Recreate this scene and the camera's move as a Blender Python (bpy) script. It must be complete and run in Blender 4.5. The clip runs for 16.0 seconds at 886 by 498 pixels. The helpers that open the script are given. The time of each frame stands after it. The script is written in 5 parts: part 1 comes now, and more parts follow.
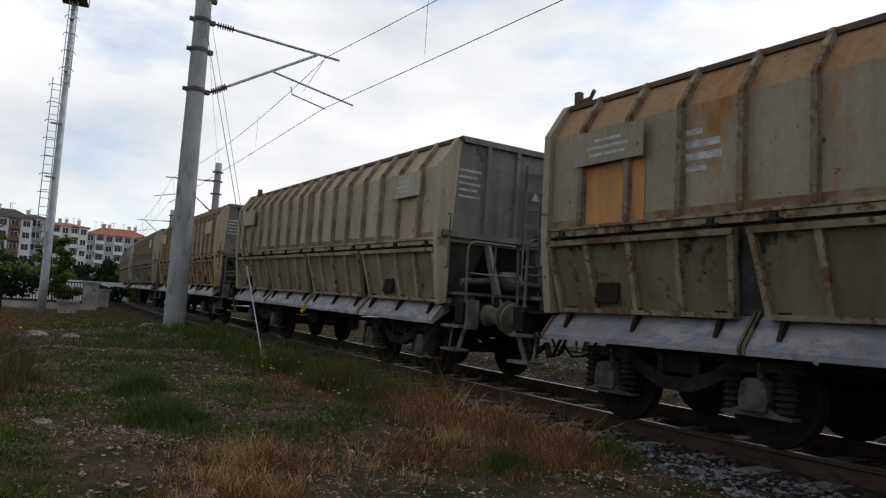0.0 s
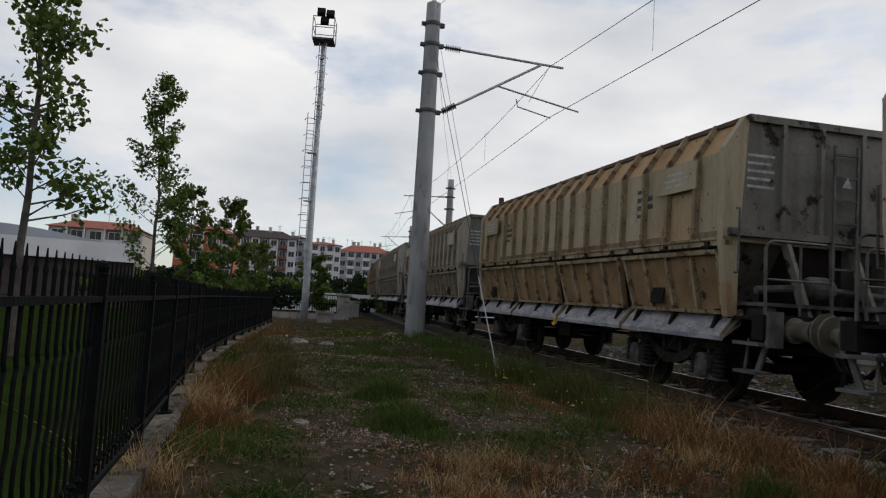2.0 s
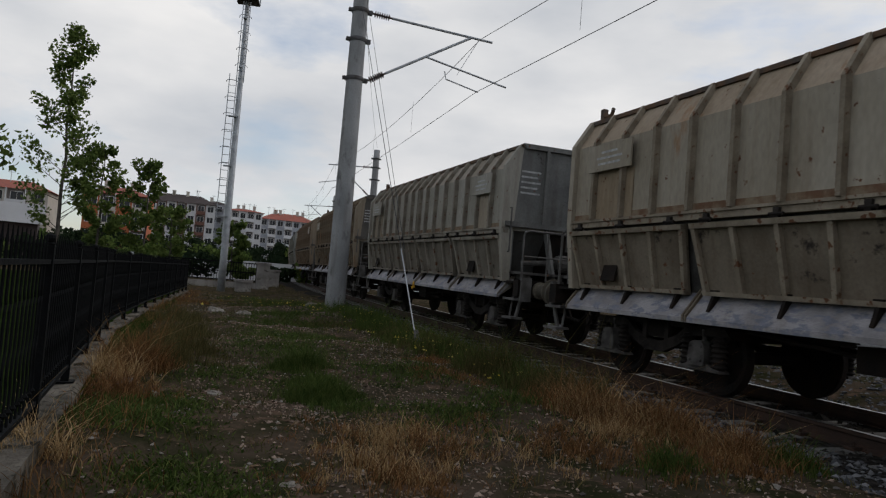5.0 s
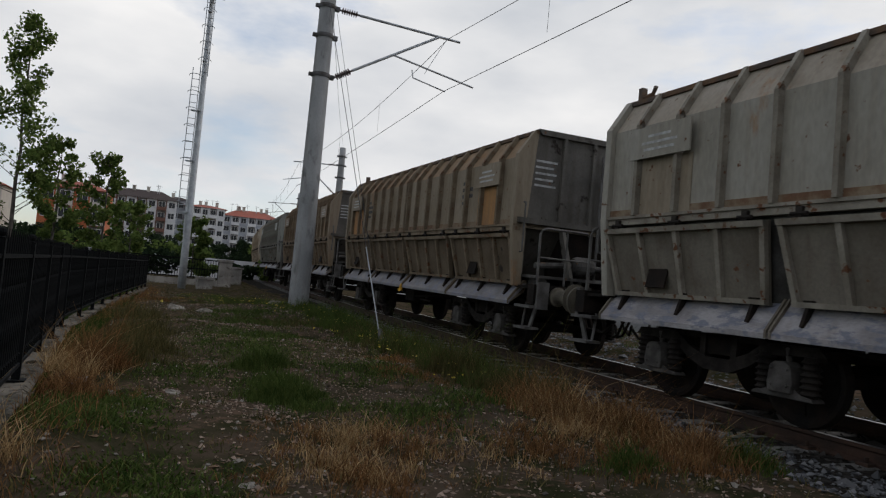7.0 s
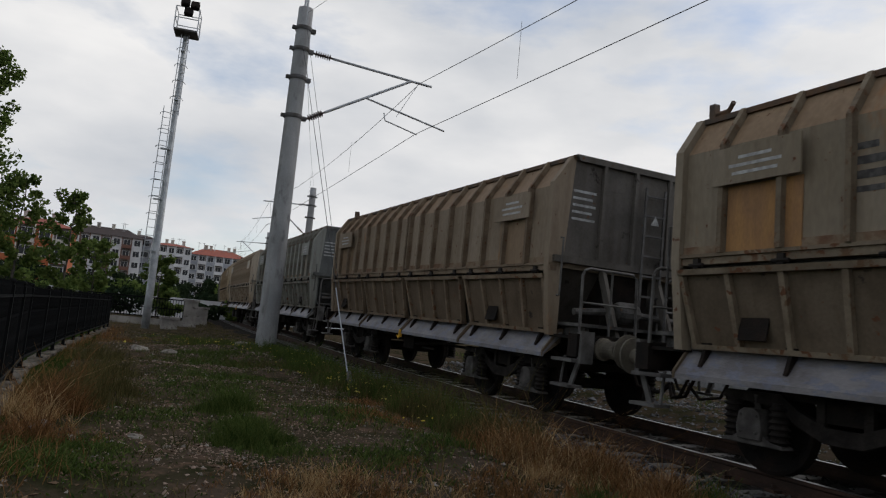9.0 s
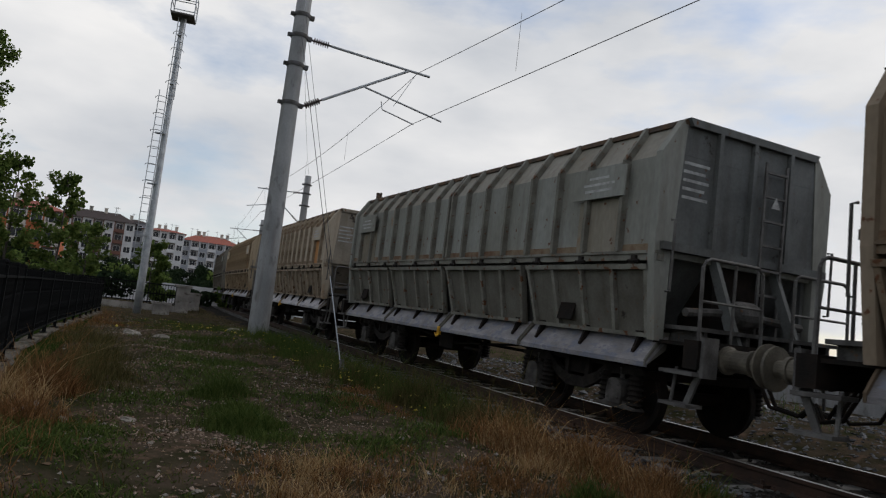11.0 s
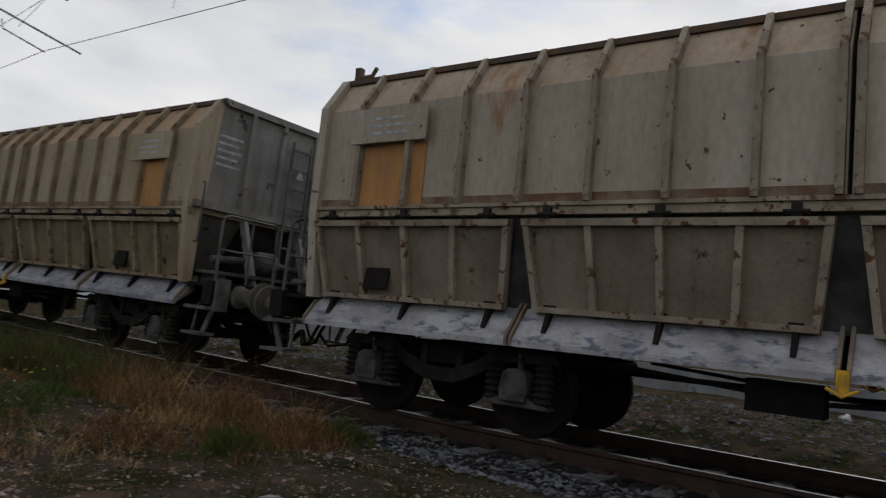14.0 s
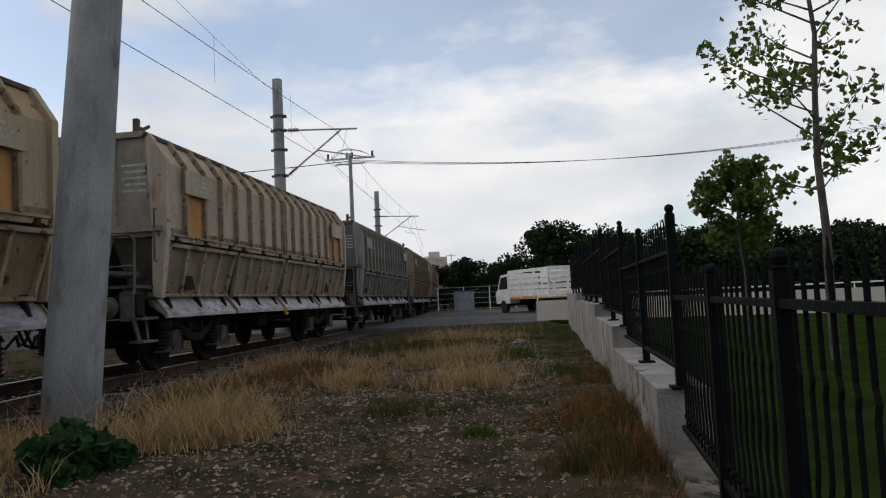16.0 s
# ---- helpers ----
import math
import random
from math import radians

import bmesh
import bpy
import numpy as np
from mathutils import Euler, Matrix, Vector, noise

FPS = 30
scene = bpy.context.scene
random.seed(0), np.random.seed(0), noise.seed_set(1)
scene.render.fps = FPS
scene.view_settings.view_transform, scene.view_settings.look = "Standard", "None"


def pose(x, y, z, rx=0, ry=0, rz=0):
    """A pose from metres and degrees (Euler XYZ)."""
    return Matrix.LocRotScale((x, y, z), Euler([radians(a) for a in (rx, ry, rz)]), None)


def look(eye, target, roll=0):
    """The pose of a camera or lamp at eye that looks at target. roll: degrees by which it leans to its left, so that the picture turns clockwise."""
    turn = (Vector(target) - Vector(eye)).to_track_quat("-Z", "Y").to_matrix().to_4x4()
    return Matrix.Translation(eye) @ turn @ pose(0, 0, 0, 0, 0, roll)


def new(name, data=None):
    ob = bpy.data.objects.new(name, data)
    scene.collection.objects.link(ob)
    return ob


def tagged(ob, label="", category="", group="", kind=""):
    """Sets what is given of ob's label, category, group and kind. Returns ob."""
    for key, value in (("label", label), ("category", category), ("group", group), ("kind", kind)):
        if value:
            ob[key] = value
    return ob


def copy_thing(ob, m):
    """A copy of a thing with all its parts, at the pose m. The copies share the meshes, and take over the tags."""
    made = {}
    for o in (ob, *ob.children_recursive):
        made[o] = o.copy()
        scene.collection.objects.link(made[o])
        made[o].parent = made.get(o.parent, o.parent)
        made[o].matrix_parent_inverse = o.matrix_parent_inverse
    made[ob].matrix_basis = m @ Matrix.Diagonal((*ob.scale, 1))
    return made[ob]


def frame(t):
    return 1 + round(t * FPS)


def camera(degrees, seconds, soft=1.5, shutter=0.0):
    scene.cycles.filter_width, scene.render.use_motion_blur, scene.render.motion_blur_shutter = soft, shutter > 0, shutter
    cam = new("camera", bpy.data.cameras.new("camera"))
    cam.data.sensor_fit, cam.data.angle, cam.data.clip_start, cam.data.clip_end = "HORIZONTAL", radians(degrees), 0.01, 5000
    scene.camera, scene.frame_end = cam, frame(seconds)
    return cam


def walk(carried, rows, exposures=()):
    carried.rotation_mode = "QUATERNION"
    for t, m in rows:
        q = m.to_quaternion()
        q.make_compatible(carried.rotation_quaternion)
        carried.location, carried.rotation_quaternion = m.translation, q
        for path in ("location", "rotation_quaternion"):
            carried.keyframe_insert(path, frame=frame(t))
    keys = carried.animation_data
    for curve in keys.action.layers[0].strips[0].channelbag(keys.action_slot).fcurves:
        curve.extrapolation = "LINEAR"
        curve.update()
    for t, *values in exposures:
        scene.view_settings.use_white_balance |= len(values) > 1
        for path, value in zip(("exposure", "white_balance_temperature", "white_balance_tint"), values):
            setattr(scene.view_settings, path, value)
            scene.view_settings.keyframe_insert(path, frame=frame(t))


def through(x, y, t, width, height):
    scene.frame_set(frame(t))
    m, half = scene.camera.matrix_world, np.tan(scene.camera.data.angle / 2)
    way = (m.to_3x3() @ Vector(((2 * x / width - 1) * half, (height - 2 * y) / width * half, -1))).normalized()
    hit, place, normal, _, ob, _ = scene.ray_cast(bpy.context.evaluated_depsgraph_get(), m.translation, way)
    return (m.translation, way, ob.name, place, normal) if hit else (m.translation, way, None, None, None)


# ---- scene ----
# ---------- camera ----------
cam = camera(64.1, 16.0, soft=1.2, shutter=0.05)
PATH = [
    (0.0, pose(0.035, -0.174, 0.961, 94.89, -3.49, 2.49)), (0.5, pose(-0.013, -0.090, 0.957, 94.28, -3.40, 3.60)),
    (1.0, pose(-0.007, -0.083, 0.954, 91.91, -2.21, 6.06)), (1.5, pose(-0.007, -0.124, 0.976, 93.77, -1.79, 12.62)),
    (2.0, pose(0.016, -0.025, 0.959, 94.59, -3.26, 21.06)), (2.5, pose(0.020, 0.013, 0.973, 94.95, -3.22, 20.36)),
    (3.0, pose(0.032, 0.003, 0.961, 96.31, -4.83, 16.81)), (3.5, pose(0.012, -0.002, 0.969, 96.68, -5.01, 15.58)),
    (4.0, pose(0.018, -0.017, 0.964, 96.60, -4.75, 14.24)), (4.5, pose(0.015, -0.004, 0.957, 95.38, -4.59, 14.41)),
    (5.0, pose(0.017, 0.027, 0.962, 92.76, -4.56, 14.80)), (7.5, pose(0.005, 0.050, 0.959, 93.01, -5.20, 11.22)),
    (8.0, pose(0.001, 0.038, 0.959, 93.67, -5.33, 10.59)), (8.5, pose(0.010, 0.022, 0.968, 96.69, -5.56, 9.56)),
    (9.0, pose(0.001, 0.014, 0.969, 96.49, -5.38, 9.44)), (9.2, pose(0.025, 0.003, 0.971, 96.57, -5.27, 9.72)),
    (11.3, pose(-0.033, 0.018, 0.949, 95.46, -6.70, 8.83)), (11.5, pose(-0.035, 0.011, 0.947, 95.03, -6.63, 9.45)),
    (12.0, pose(-0.046, 0.032, 0.946, 94.56, -6.19, 10.54)), (12.5, pose(-0.026, 0.005, 0.936, 93.78, -6.54, 10.48)),
    (13.0, pose(-0.035, 0.031, 0.936, 91.88, -6.06, 12.12)), (13.5, pose(-0.042, 0.072, 0.937, 92.20, -6.59, 10.21)),
    (13.7, pose(0.009, 0.059, 0.960, 93.20, -6.89, 3.53)), (13.9, pose(0.050, 0.090, 0.850, 95.11, -6.80, -9.81)),
    (14.1, pose(0.050, 0.085, 0.815, 97.17, -5.47, -27.81)), (14.2, pose(0.070, 0.070, 0.815, 97.54, -4.80, -36.63)),
    (14.5, pose(0.074, 0.014, 0.860, 96.44, -4.57, -66.00)), (14.8, pose(0.060, 0.000, 0.910, 96.31, -5.40, -90.53)),
    (15.0, pose(0.000, -0.025, 0.945, 95.45, -4.27, -103.53)), (15.1, pose(-0.040, -0.040, 0.955, 95.72, -3.19, -109.25)),
    (15.5, pose(-0.100, -0.050, 0.945, 95.78, 1.09, -128.12)), (16.0, pose(-0.105, -0.020, 0.965, 94.01, 2.69, -134.23)),
]
walk(cam, PATH, [(0.0, 0.2), (1.0, 0.1), (2.0, -0.08), (3.5, -0.2), (5.0, -0.2), (7.5, 0.0), (8.0, 0.08), (8.5, -0.08), (9.0, -0.15), (12.3, -0.13), (13.0, 0.0), (13.4, -0.05), (13.95, -0.2), (14.15, 0.1), (14.4, 0.65), (14.7, 0.82), (15.0, 0.85), (15.5, 0.1), (16.0, 0.0)])

# ---------- world and sun ----------
SUN_YAW, SUN_EL = radians(60), radians(38)
world = bpy.data.worlds.new("sky")
scene.world = world
world.use_nodes = True
wn, wl = world.node_tree.nodes, world.node_tree.links
wn.clear()
sky = wn.new("ShaderNodeTexSky")
sky.sky_type, sky.sun_disc, sky.sun_elevation, sky.sun_rotation = "NISHITA", False, SUN_EL, SUN_YAW
sky_bg = wn.new("ShaderNodeBackground")
sky_bg.inputs[1].default_value = 0.15
cloud_bg = wn.new("ShaderNodeBackground")
coord, stretch = wn.new("ShaderNodeTexCoord"), wn.new("ShaderNodeMapping")
stretch.inputs["Scale"].default_value = (1.0, 1.0, 2.6)
big, fine = wn.new("ShaderNodeTexNoise"), wn.new("ShaderNodeTexNoise")
big.inputs["Scale"].default_value, big.inputs["Detail"].default_value, big.inputs["Roughness"].default_value = 1.7, 7, 0.55
fine.inputs["Scale"].default_value, fine.inputs["Detail"].default_value = 2.6, 6
cover, tone = wn.new("ShaderNodeValToRGB"), wn.new("ShaderNodeValToRGB")
cover.color_ramp.elements[0].position, cover.color_ramp.elements[1].position = 0.44, 0.545
cover.color_ramp.elements[0].color = (0.30, 0.30, 0.30, 1)
tone.color_ramp.elements[0].position, tone.color_ramp.elements[1].position = 0.33, 0.68
tone.color_ramp.elements[0].color, tone.color_ramp.elements[1].color = (0.61, 0.64, 0.69, 1), (0.975, 0.965, 0.96, 1)
mix_bg, wout = wn.new("ShaderNodeMixShader"), wn.new("ShaderNodeOutputWorld")
wl.new(coord.outputs["Generated"], stretch.inputs["Vector"])
wl.new(stretch.outputs[0], big.inputs["Vector"])
wl.new(stretch.outputs[0], fine.inputs["Vector"])
wl.new(big.outputs[0], cover.inputs[0])
wl.new(fine.outputs[0], tone.inputs[0])
wl.new(sky.outputs[0], sky_bg.inputs[0])
wl.new(tone.outputs[0], cloud_bg.inputs[0])
wl.new(cover.outputs[0], mix_bg.inputs[0])
wl.new(sky_bg.outputs[0], mix_bg.inputs[1])
wl.new(cloud_bg.outputs[0], mix_bg.inputs[2])
wl.new(mix_bg.outputs[0], wout.inputs[0])
sun = new("sun", bpy.data.lights.new("sun", "SUN"))
sun.data.energy, sun.data.angle, sun.data.color = 0.7, radians(20), (1.0, 0.95, 0.88)
sun.matrix_world = look((0, 0, 40), (-40 * math.sin(SUN_YAW) / math.tan(SUN_EL), -40 * math.cos(SUN_YAW) / math.tan(SUN_EL), 0))

# ---------- materials ----------


def material(name, base, rough=0.8, metal=0.0, second=None, scale=3.0, spread=0.25, bump=0.3, fine_scale=40.0, spec=0.3, coords="Object", third=None, third_at=0.62, third_soft=0.06, stretch=(1, 1, 1), by_object=False, streaks=False, specks=0.0):
    """A procedural surface: two tones mixed by a wide noise, a fine grain, and optional patches of a third tone."""
    m = bpy.data.materials.new(name)
    m.use_nodes = True
    n, l = m.node_tree.nodes, m.node_tree.links
    b = n["Principled BSDF"]
    b.inputs["Roughness"].default_value, b.inputs["Metallic"].default_value = rough, metal
    b.inputs["Specular IOR Level"].default_value = spec
    tc, mp = n.new("ShaderNodeTexCoord"), n.new("ShaderNodeMapping")
    mp.inputs["Scale"].default_value = stretch
    l.new(tc.outputs[coords], mp.inputs[0])
    wide, grain = n.new("ShaderNodeTexNoise"), n.new("ShaderNodeTexNoise")
    wide.inputs["Scale"].default_value, wide.inputs["Detail"].default_value = scale, 6
    grain.inputs["Scale"].default_value, grain.inputs["Detail"].default_value = fine_scale, 4
    l.new(mp.outputs[0], wide.inputs["Vector"])
    l.new(mp.outputs[0], grain.inputs["Vector"])
    ramp = n.new("ShaderNodeValToRGB")
    second = second or tuple(c * (1 - spread) for c in base)
    ramp.color_ramp.elements[0].position, ramp.color_ramp.elements[1].position = 0.38, 0.62
    ramp.color_ramp.elements[0].color, ramp.color_ramp.elements[1].color = (*second, 1), (*base, 1)
    l.new(wide.outputs[0], ramp.inputs[0])
    out = ramp.outputs[0]
    if by_object:
        info, mul = n.new("ShaderNodeObjectInfo"), n.new("ShaderNodeMix")
        mul.data_type, mul.blend_type = "RGBA", "MULTIPLY"
        mul.inputs[0].default_value = 1
        l.new(out, mul.inputs[6])
        l.new(info.outputs["Color"], mul.inputs[7])
        out = mul.outputs[2]
    if third:
        spots, cut, mx = n.new("ShaderNodeTexNoise"), n.new("ShaderNodeValToRGB"), n.new("ShaderNodeMix")
        spots.inputs["Scale"].default_value, spots.inputs["Detail"].default_value, spots.inputs["Roughness"].default_value = scale * 1.7, 9, 0.65
        l.new(mp.outputs[0], spots.inputs["Vector"])
        cut.color_ramp.elements[0].position, cut.color_ramp.elements[1].position = third_at, third_at + third_soft
        src = spots.outputs[0]
        if by_object:
            add = n.new("ShaderNodeMath")
            add.operation = "ADD"
            l.new(src, add.inputs[0])
            l.new(info.outputs["Alpha"], add.inputs[1])
            src = add.outputs[0]
        l.new(src, cut.inputs[0])
        mx.data_type = "RGBA"
        l.new(cut.outputs[0], mx.inputs[0])
        l.new(out, mx.inputs[6])
        mx.inputs[7].default_value = (*third, 1)
        out = mx.outputs[2]
    if streaks:
        runs, rmap, rcut, rm = n.new("ShaderNodeTexNoise"), n.new("ShaderNodeMapping"), n.new("ShaderNodeMapRange"), n.new("ShaderNodeMix")
        rmap.inputs["Scale"].default_value = (5, 5, 0.4)
        runs.inputs["Scale"].default_value, runs.inputs["Detail"].default_value = 1.6, 5
        l.new(tc.outputs[coords], rmap.inputs[0])
        l.new(rmap.outputs[0], runs.inputs["Vector"])
        rcut.inputs[1].default_value, rcut.inputs[2].default_value = 0.52, 0.72
        rcut.inputs[3].default_value, rcut.inputs[4].default_value = 0.0, 0.34
        l.new(runs.outputs[0], rcut.inputs[0])
        rm.data_type, rm.blend_type = "RGBA", "MULTIPLY"
        l.new(rcut.outputs[0], rm.inputs[0])
        l.new(out, rm.inputs[6])
        rm.inputs[7].default_value = (0.50, 0.40, 0.32, 1)
        out = rm.outputs[2]
    if specks:
        fleck, fcut, fm = n.new("ShaderNodeTexNoise"), n.new("ShaderNodeValToRGB"), n.new("ShaderNodeMix")
        fleck.inputs["Scale"].default_value, fleck.inputs["Detail"].default_value, fleck.inputs["Roughness"].default_value = 7.5, 5, 0.55
        l.new(tc.outputs[coords], fleck.inputs["Vector"])
        fcut.color_ramp.elements[0].position, fcut.color_ramp.elements[1].position = specks, specks + 0.03
        l.new(fleck.outputs[0], fcut.inputs[0])
        fm.data_type = "RGBA"
        l.new(fcut.outputs[0], fm.inputs[0])
        l.new(out, fm.inputs[6])
        fm.inputs[7].default_value = (0.11, 0.05, 0.025, 1)
        out = fm.outputs[2]
    shade = n.new("ShaderNodeMix")
    shade.data_type, shade.blend_type = "RGBA", "MULTIPLY"
    shade.inputs[0].default_value = 1
    gr = n.new("ShaderNodeMapRange")
    gr.inputs[3].default_value, gr.inputs[4].default_value = 0.72, 1.2
    l.new(grain.outputs[0], gr.inputs[0])
    l.new(out, shade.inputs[6])
    l.new(gr.outputs[0], shade.inputs[7])
    l.new(shade.outputs[2], b.inputs["Base Color"])
    if bump:
        bp = n.new("ShaderNodeBump")
        bp.inputs["Strength"].default_value, bp.inputs["Distance"].default_value = bump, 0.02
        l.new(grain.outputs[0], bp.inputs["Height"])
        l.new(bp.outputs[0], b.inputs["Normal"])
    return m


def leaf_material(name, base, other, through=0.25):
    """Leaves or blades: each island takes its own tone between two colours."""
    m = bpy.data.materials.new(name)
    m.use_nodes = True
    n, l = m.node_tree.nodes, m.node_tree.links
    b = n["Principled BSDF"]
    geo, mx = n.new("ShaderNodeNewGeometry"), n.new("ShaderNodeMix")
    mx.data_type = "RGBA"
    mx.inputs[6].default_value, mx.inputs[7].default_value = (*base, 1), (*other, 1)
    l.new(geo.outputs["Random Per Island"], mx.inputs[0])
    l.new(mx.outputs[2], b.inputs["Base Color"])
    b.inputs["Roughness"].default_value, b.inputs["Specular IOR Level"].default_value = 0.9, 0.03
    tr, ms = n.new("ShaderNodeBsdfTranslucent"), n.new("ShaderNodeMixShader")
    l.new(mx.outputs[2], tr.inputs[0])
    ms.inputs[0].default_value = through
    l.new(b.outputs[0], ms.inputs[1])
    l.new(tr.outputs[0], ms.inputs[2])
    l.new(ms.outputs[0], n["Material Output"].inputs[0])
    return m


PAINT = material("wagon_paint", (1, 1, 1), 0.75, 0, (0.80, 0.78, 0.74), 1.1, third=(0.25, 0.115, 0.04), third_at=0.65, third_soft=0.13, by_object=True, bump=0.12, fine_scale=22, spec=0.2, stretch=(1, 1, 0.4), streaks=True, specks=0.67)
DOOR_PAINT = material("door_paint", (0.54, 0.505, 0.47), 0.8, 0, (0.37, 0.335, 0.30), 1.6, third=(0.03, 0.024, 0.02), third_at=0.66, by_object=True, bump=0.15, fine_scale=30, specks=0.68, streaks=True, spec=0.15)
FRAME_PAINT = material("frame_paint", (0.82, 0.79, 0.745), 0.8, 0, (0.54, 0.50, 0.46), 3.0, third=(0.12, 0.07, 0.04), third_at=0.62, by_object=True, bump=0.15, fine_scale=30, spec=0.15, specks=0.61)
ORANGE = material("rusty_plate", (0.46, 0.22, 0.07), 0.85, 0, (0.34, 0.17, 0.07), 2.5, bump=0.1, stretch=(2, 2, 0.5), by_object=True)
CHUTE = material("scraped_chute", (0.50, 0.50, 0.51), 0.6, 0.1, (0.33, 0.325, 0.335), 5.0, third=(0.15, 0.155, 0.19), third_at=0.53, third_soft=0.07, bump=0.25, stretch=(0.5, 1, 1), fine_scale=55, streaks=True, by_object=True)
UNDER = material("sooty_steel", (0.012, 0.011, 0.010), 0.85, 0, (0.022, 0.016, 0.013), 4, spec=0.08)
BOGIE = material("dusty_steel", (0.028, 0.024, 0.021), 0.85, 0, (0.012, 0.010, 0.009), 5, spec=0.1)
AXLE_BOX = material("dusty_axle_box", (0.085, 0.078, 0.072), 0.85, 0, (0.04, 0.036, 0.033), 6)
GREY_STEEL = material("grey_steel", (0.125, 0.12, 0.115), 0.7, 0.1, (0.06, 0.055, 0.052), 4)
DARK_EDGE = material("dark_roof_edge", (0.07, 0.055, 0.045), 0.85, 0, (0.12, 0.07, 0.04), 5)
YELLOW = material("yellow_paint", (0.65, 0.36, 0.02), 0.6, 0, (0.4, 0.22, 0.03), 8)
CLAMP = material("weathered_clamp", (0.10, 0.10, 0.105), 0.7, 0.3, (0.06, 0.055, 0.05), 6)
GALV = material("galvanised", (0.42, 0.44, 0.46), 0.5, 0.4, None, 5)
WIRE = material("wire", (0.05, 0.05, 0.055), 0.6, 0.5, None, 5)
INSULATOR = material("insulator", (0.07, 0.045, 0.04), 0.35, 0, None, 5)
CONCRETE = material("concrete", (0.29, 0.295, 0.30), 0.9, 0, (0.21, 0.215, 0.22), 2.2, third=(0.14, 0.14, 0.14), third_at=0.56, third_soft=0.10, bump=0.6, fine_scale=60, stretch=(1, 1, 0.45), streaks=True)
KERB = material("worn_kerb", (0.17, 0.15, 0.125), 0.95, 0, (0.08, 0.072, 0.06), 4, third=(0.04, 0.036, 0.026), third_at=0.52, bump=0.9, spec=0.05)
PALE_CONCRETE = material("pale_concrete", (0.31, 0.29, 0.265), 0.9, 0, (0.20, 0.185, 0.17), 2, third=(0.10, 0.088, 0.075), third_at=0.57, bump=0.6, streaks=True)
RAIL_SIDE = material("rusty_rail", (0.055, 0.03, 0.02), 0.85, 0.1, (0.03, 0.019, 0.014), 5)
RAIL_TOP = material("worn_rail_head", (0.25, 0.24, 0.235), 0.4, 0.9, None, 6, bump=0.05)
SLEEPER = material("concrete_sleeper", (0.17, 0.165, 0.155), 0.9, 0, (0.10, 0.095, 0.09), 5)
BALLAST = material("ballast", (0.045, 0.041, 0.037), 0.95, 0, (0.02, 0.018, 0.016), 9, bump=1.0, fine_scale=28, spec=0.0)
STONE = leaf_material("stone", (0.035, 0.036, 0.039), (0.18, 0.18, 0.185), 0.0)
CHIPS = leaf_material("litter_chips", (0.045, 0.03, 0.02), (0.21, 0.145, 0.095), 0.0)
BROWN_STONE = leaf_material("brown_stone", (0.10, 0.072, 0.055), (0.33, 0.25, 0.20), 0.0)
PALE_STONE = leaf_material("pale_stone", (0.05, 0.045, 0.04), (0.34, 0.31, 0.275), 0.0)
# oil-stained stone, darkened further for the shade under the train
OILY_SHADED_STONE = leaf_material("oily_shaded_stone", (0.012, 0.011, 0.010), (0.06, 0.055, 0.05), 0.0)
ROCK = material("rough_rock", (0.30, 0.275, 0.24), 0.95, 0, (0.17, 0.15, 0.13), 9, bump=0.8, spec=0.05)
SOIL = material("soil", (0.066, 0.050, 0.036), 0.95, 0, (0.026, 0.027, 0.013), 2.2, third=(0.098, 0.066, 0.047), third_at=0.54, bump=1.0, fine_scale=26, coords="Object", spec=0.0)
LAWN = material("lawn", (0.022, 0.036, 0.008), 0.95, 0, (0.014, 0.024, 0.006), 1.5, bump=0.8, fine_scale=60, spec=0.0)
ASPHALT = material("asphalt", (0.12, 0.12, 0.122), 0.9, 0, (0.085, 0.083, 0.08), 1.5, spec=0.0)
IRON = material("black_iron", (0.005, 0.0055, 0.006), 0.8, 0.0, None, 8, spec=0.1)
GREEN = leaf_material("green_blade", (0.022, 0.048, 0.010), (0.10, 0.128, 0.034))
OLIVE = leaf_material("olive_blade", (0.032, 0.036, 0.012), (0.135, 0.110, 0.045))
STRAW = leaf_material("straw_blade", (0.52, 0.37, 0.20), (0.19, 0.115, 0.045))
RUSSET = leaf_material("russet_blade", (0.06, 0.028, 0.012), (0.28, 0.15, 0.062))
LEAF = leaf_material("plane_leaf", (0.045, 0.08, 0.02), (0.155, 0.20, 0.055), 0.5)
PINE = leaf_material("pine_needles", (0.012, 0.022, 0.012), (0.03, 0.045, 0.02), 0.1)
BLOOM = leaf_material("yellow_bloom", (0.45, 0.34, 0.03), (0.55, 0.48, 0.12), 0.1)
HERB = leaf_material("mallow_leaf", (0.018, 0.045, 0.015), (0.04, 0.085, 0.03), 0.2)
BARK = material("bark", (0.10, 0.087, 0.074), 0.95, 0, (0.05, 0.043, 0.037), 6, bump=0.8)


def wall_paint(name, c):
    return material(name, c, 0.9, 0, tuple(v * 0.85 for v in c), 0.4, bump=0.05)


WHITE_WALL = wall_paint("white_render", (0.62, 0.62, 0.63))
# wall tone with the balconies' shade put into it
SHADED_WALL = wall_paint("balcony_shade", (0.16, 0.14, 0.13))
GREY_WALL = wall_paint("grey_render", (0.36, 0.38, 0.42))
BROWN_WALL = wall_paint("brown_render", (0.16, 0.08, 0.06))
ORANGE_WALL = wall_paint("orange_render", (0.42, 0.13, 0.055))
CREAM_WALL = wall_paint("cream_render", (0.5, 0.46, 0.40))
ROOF_RED = material("red_tile", (0.33, 0.105, 0.07), 0.9, 0, (0.24, 0.08, 0.06), 2)
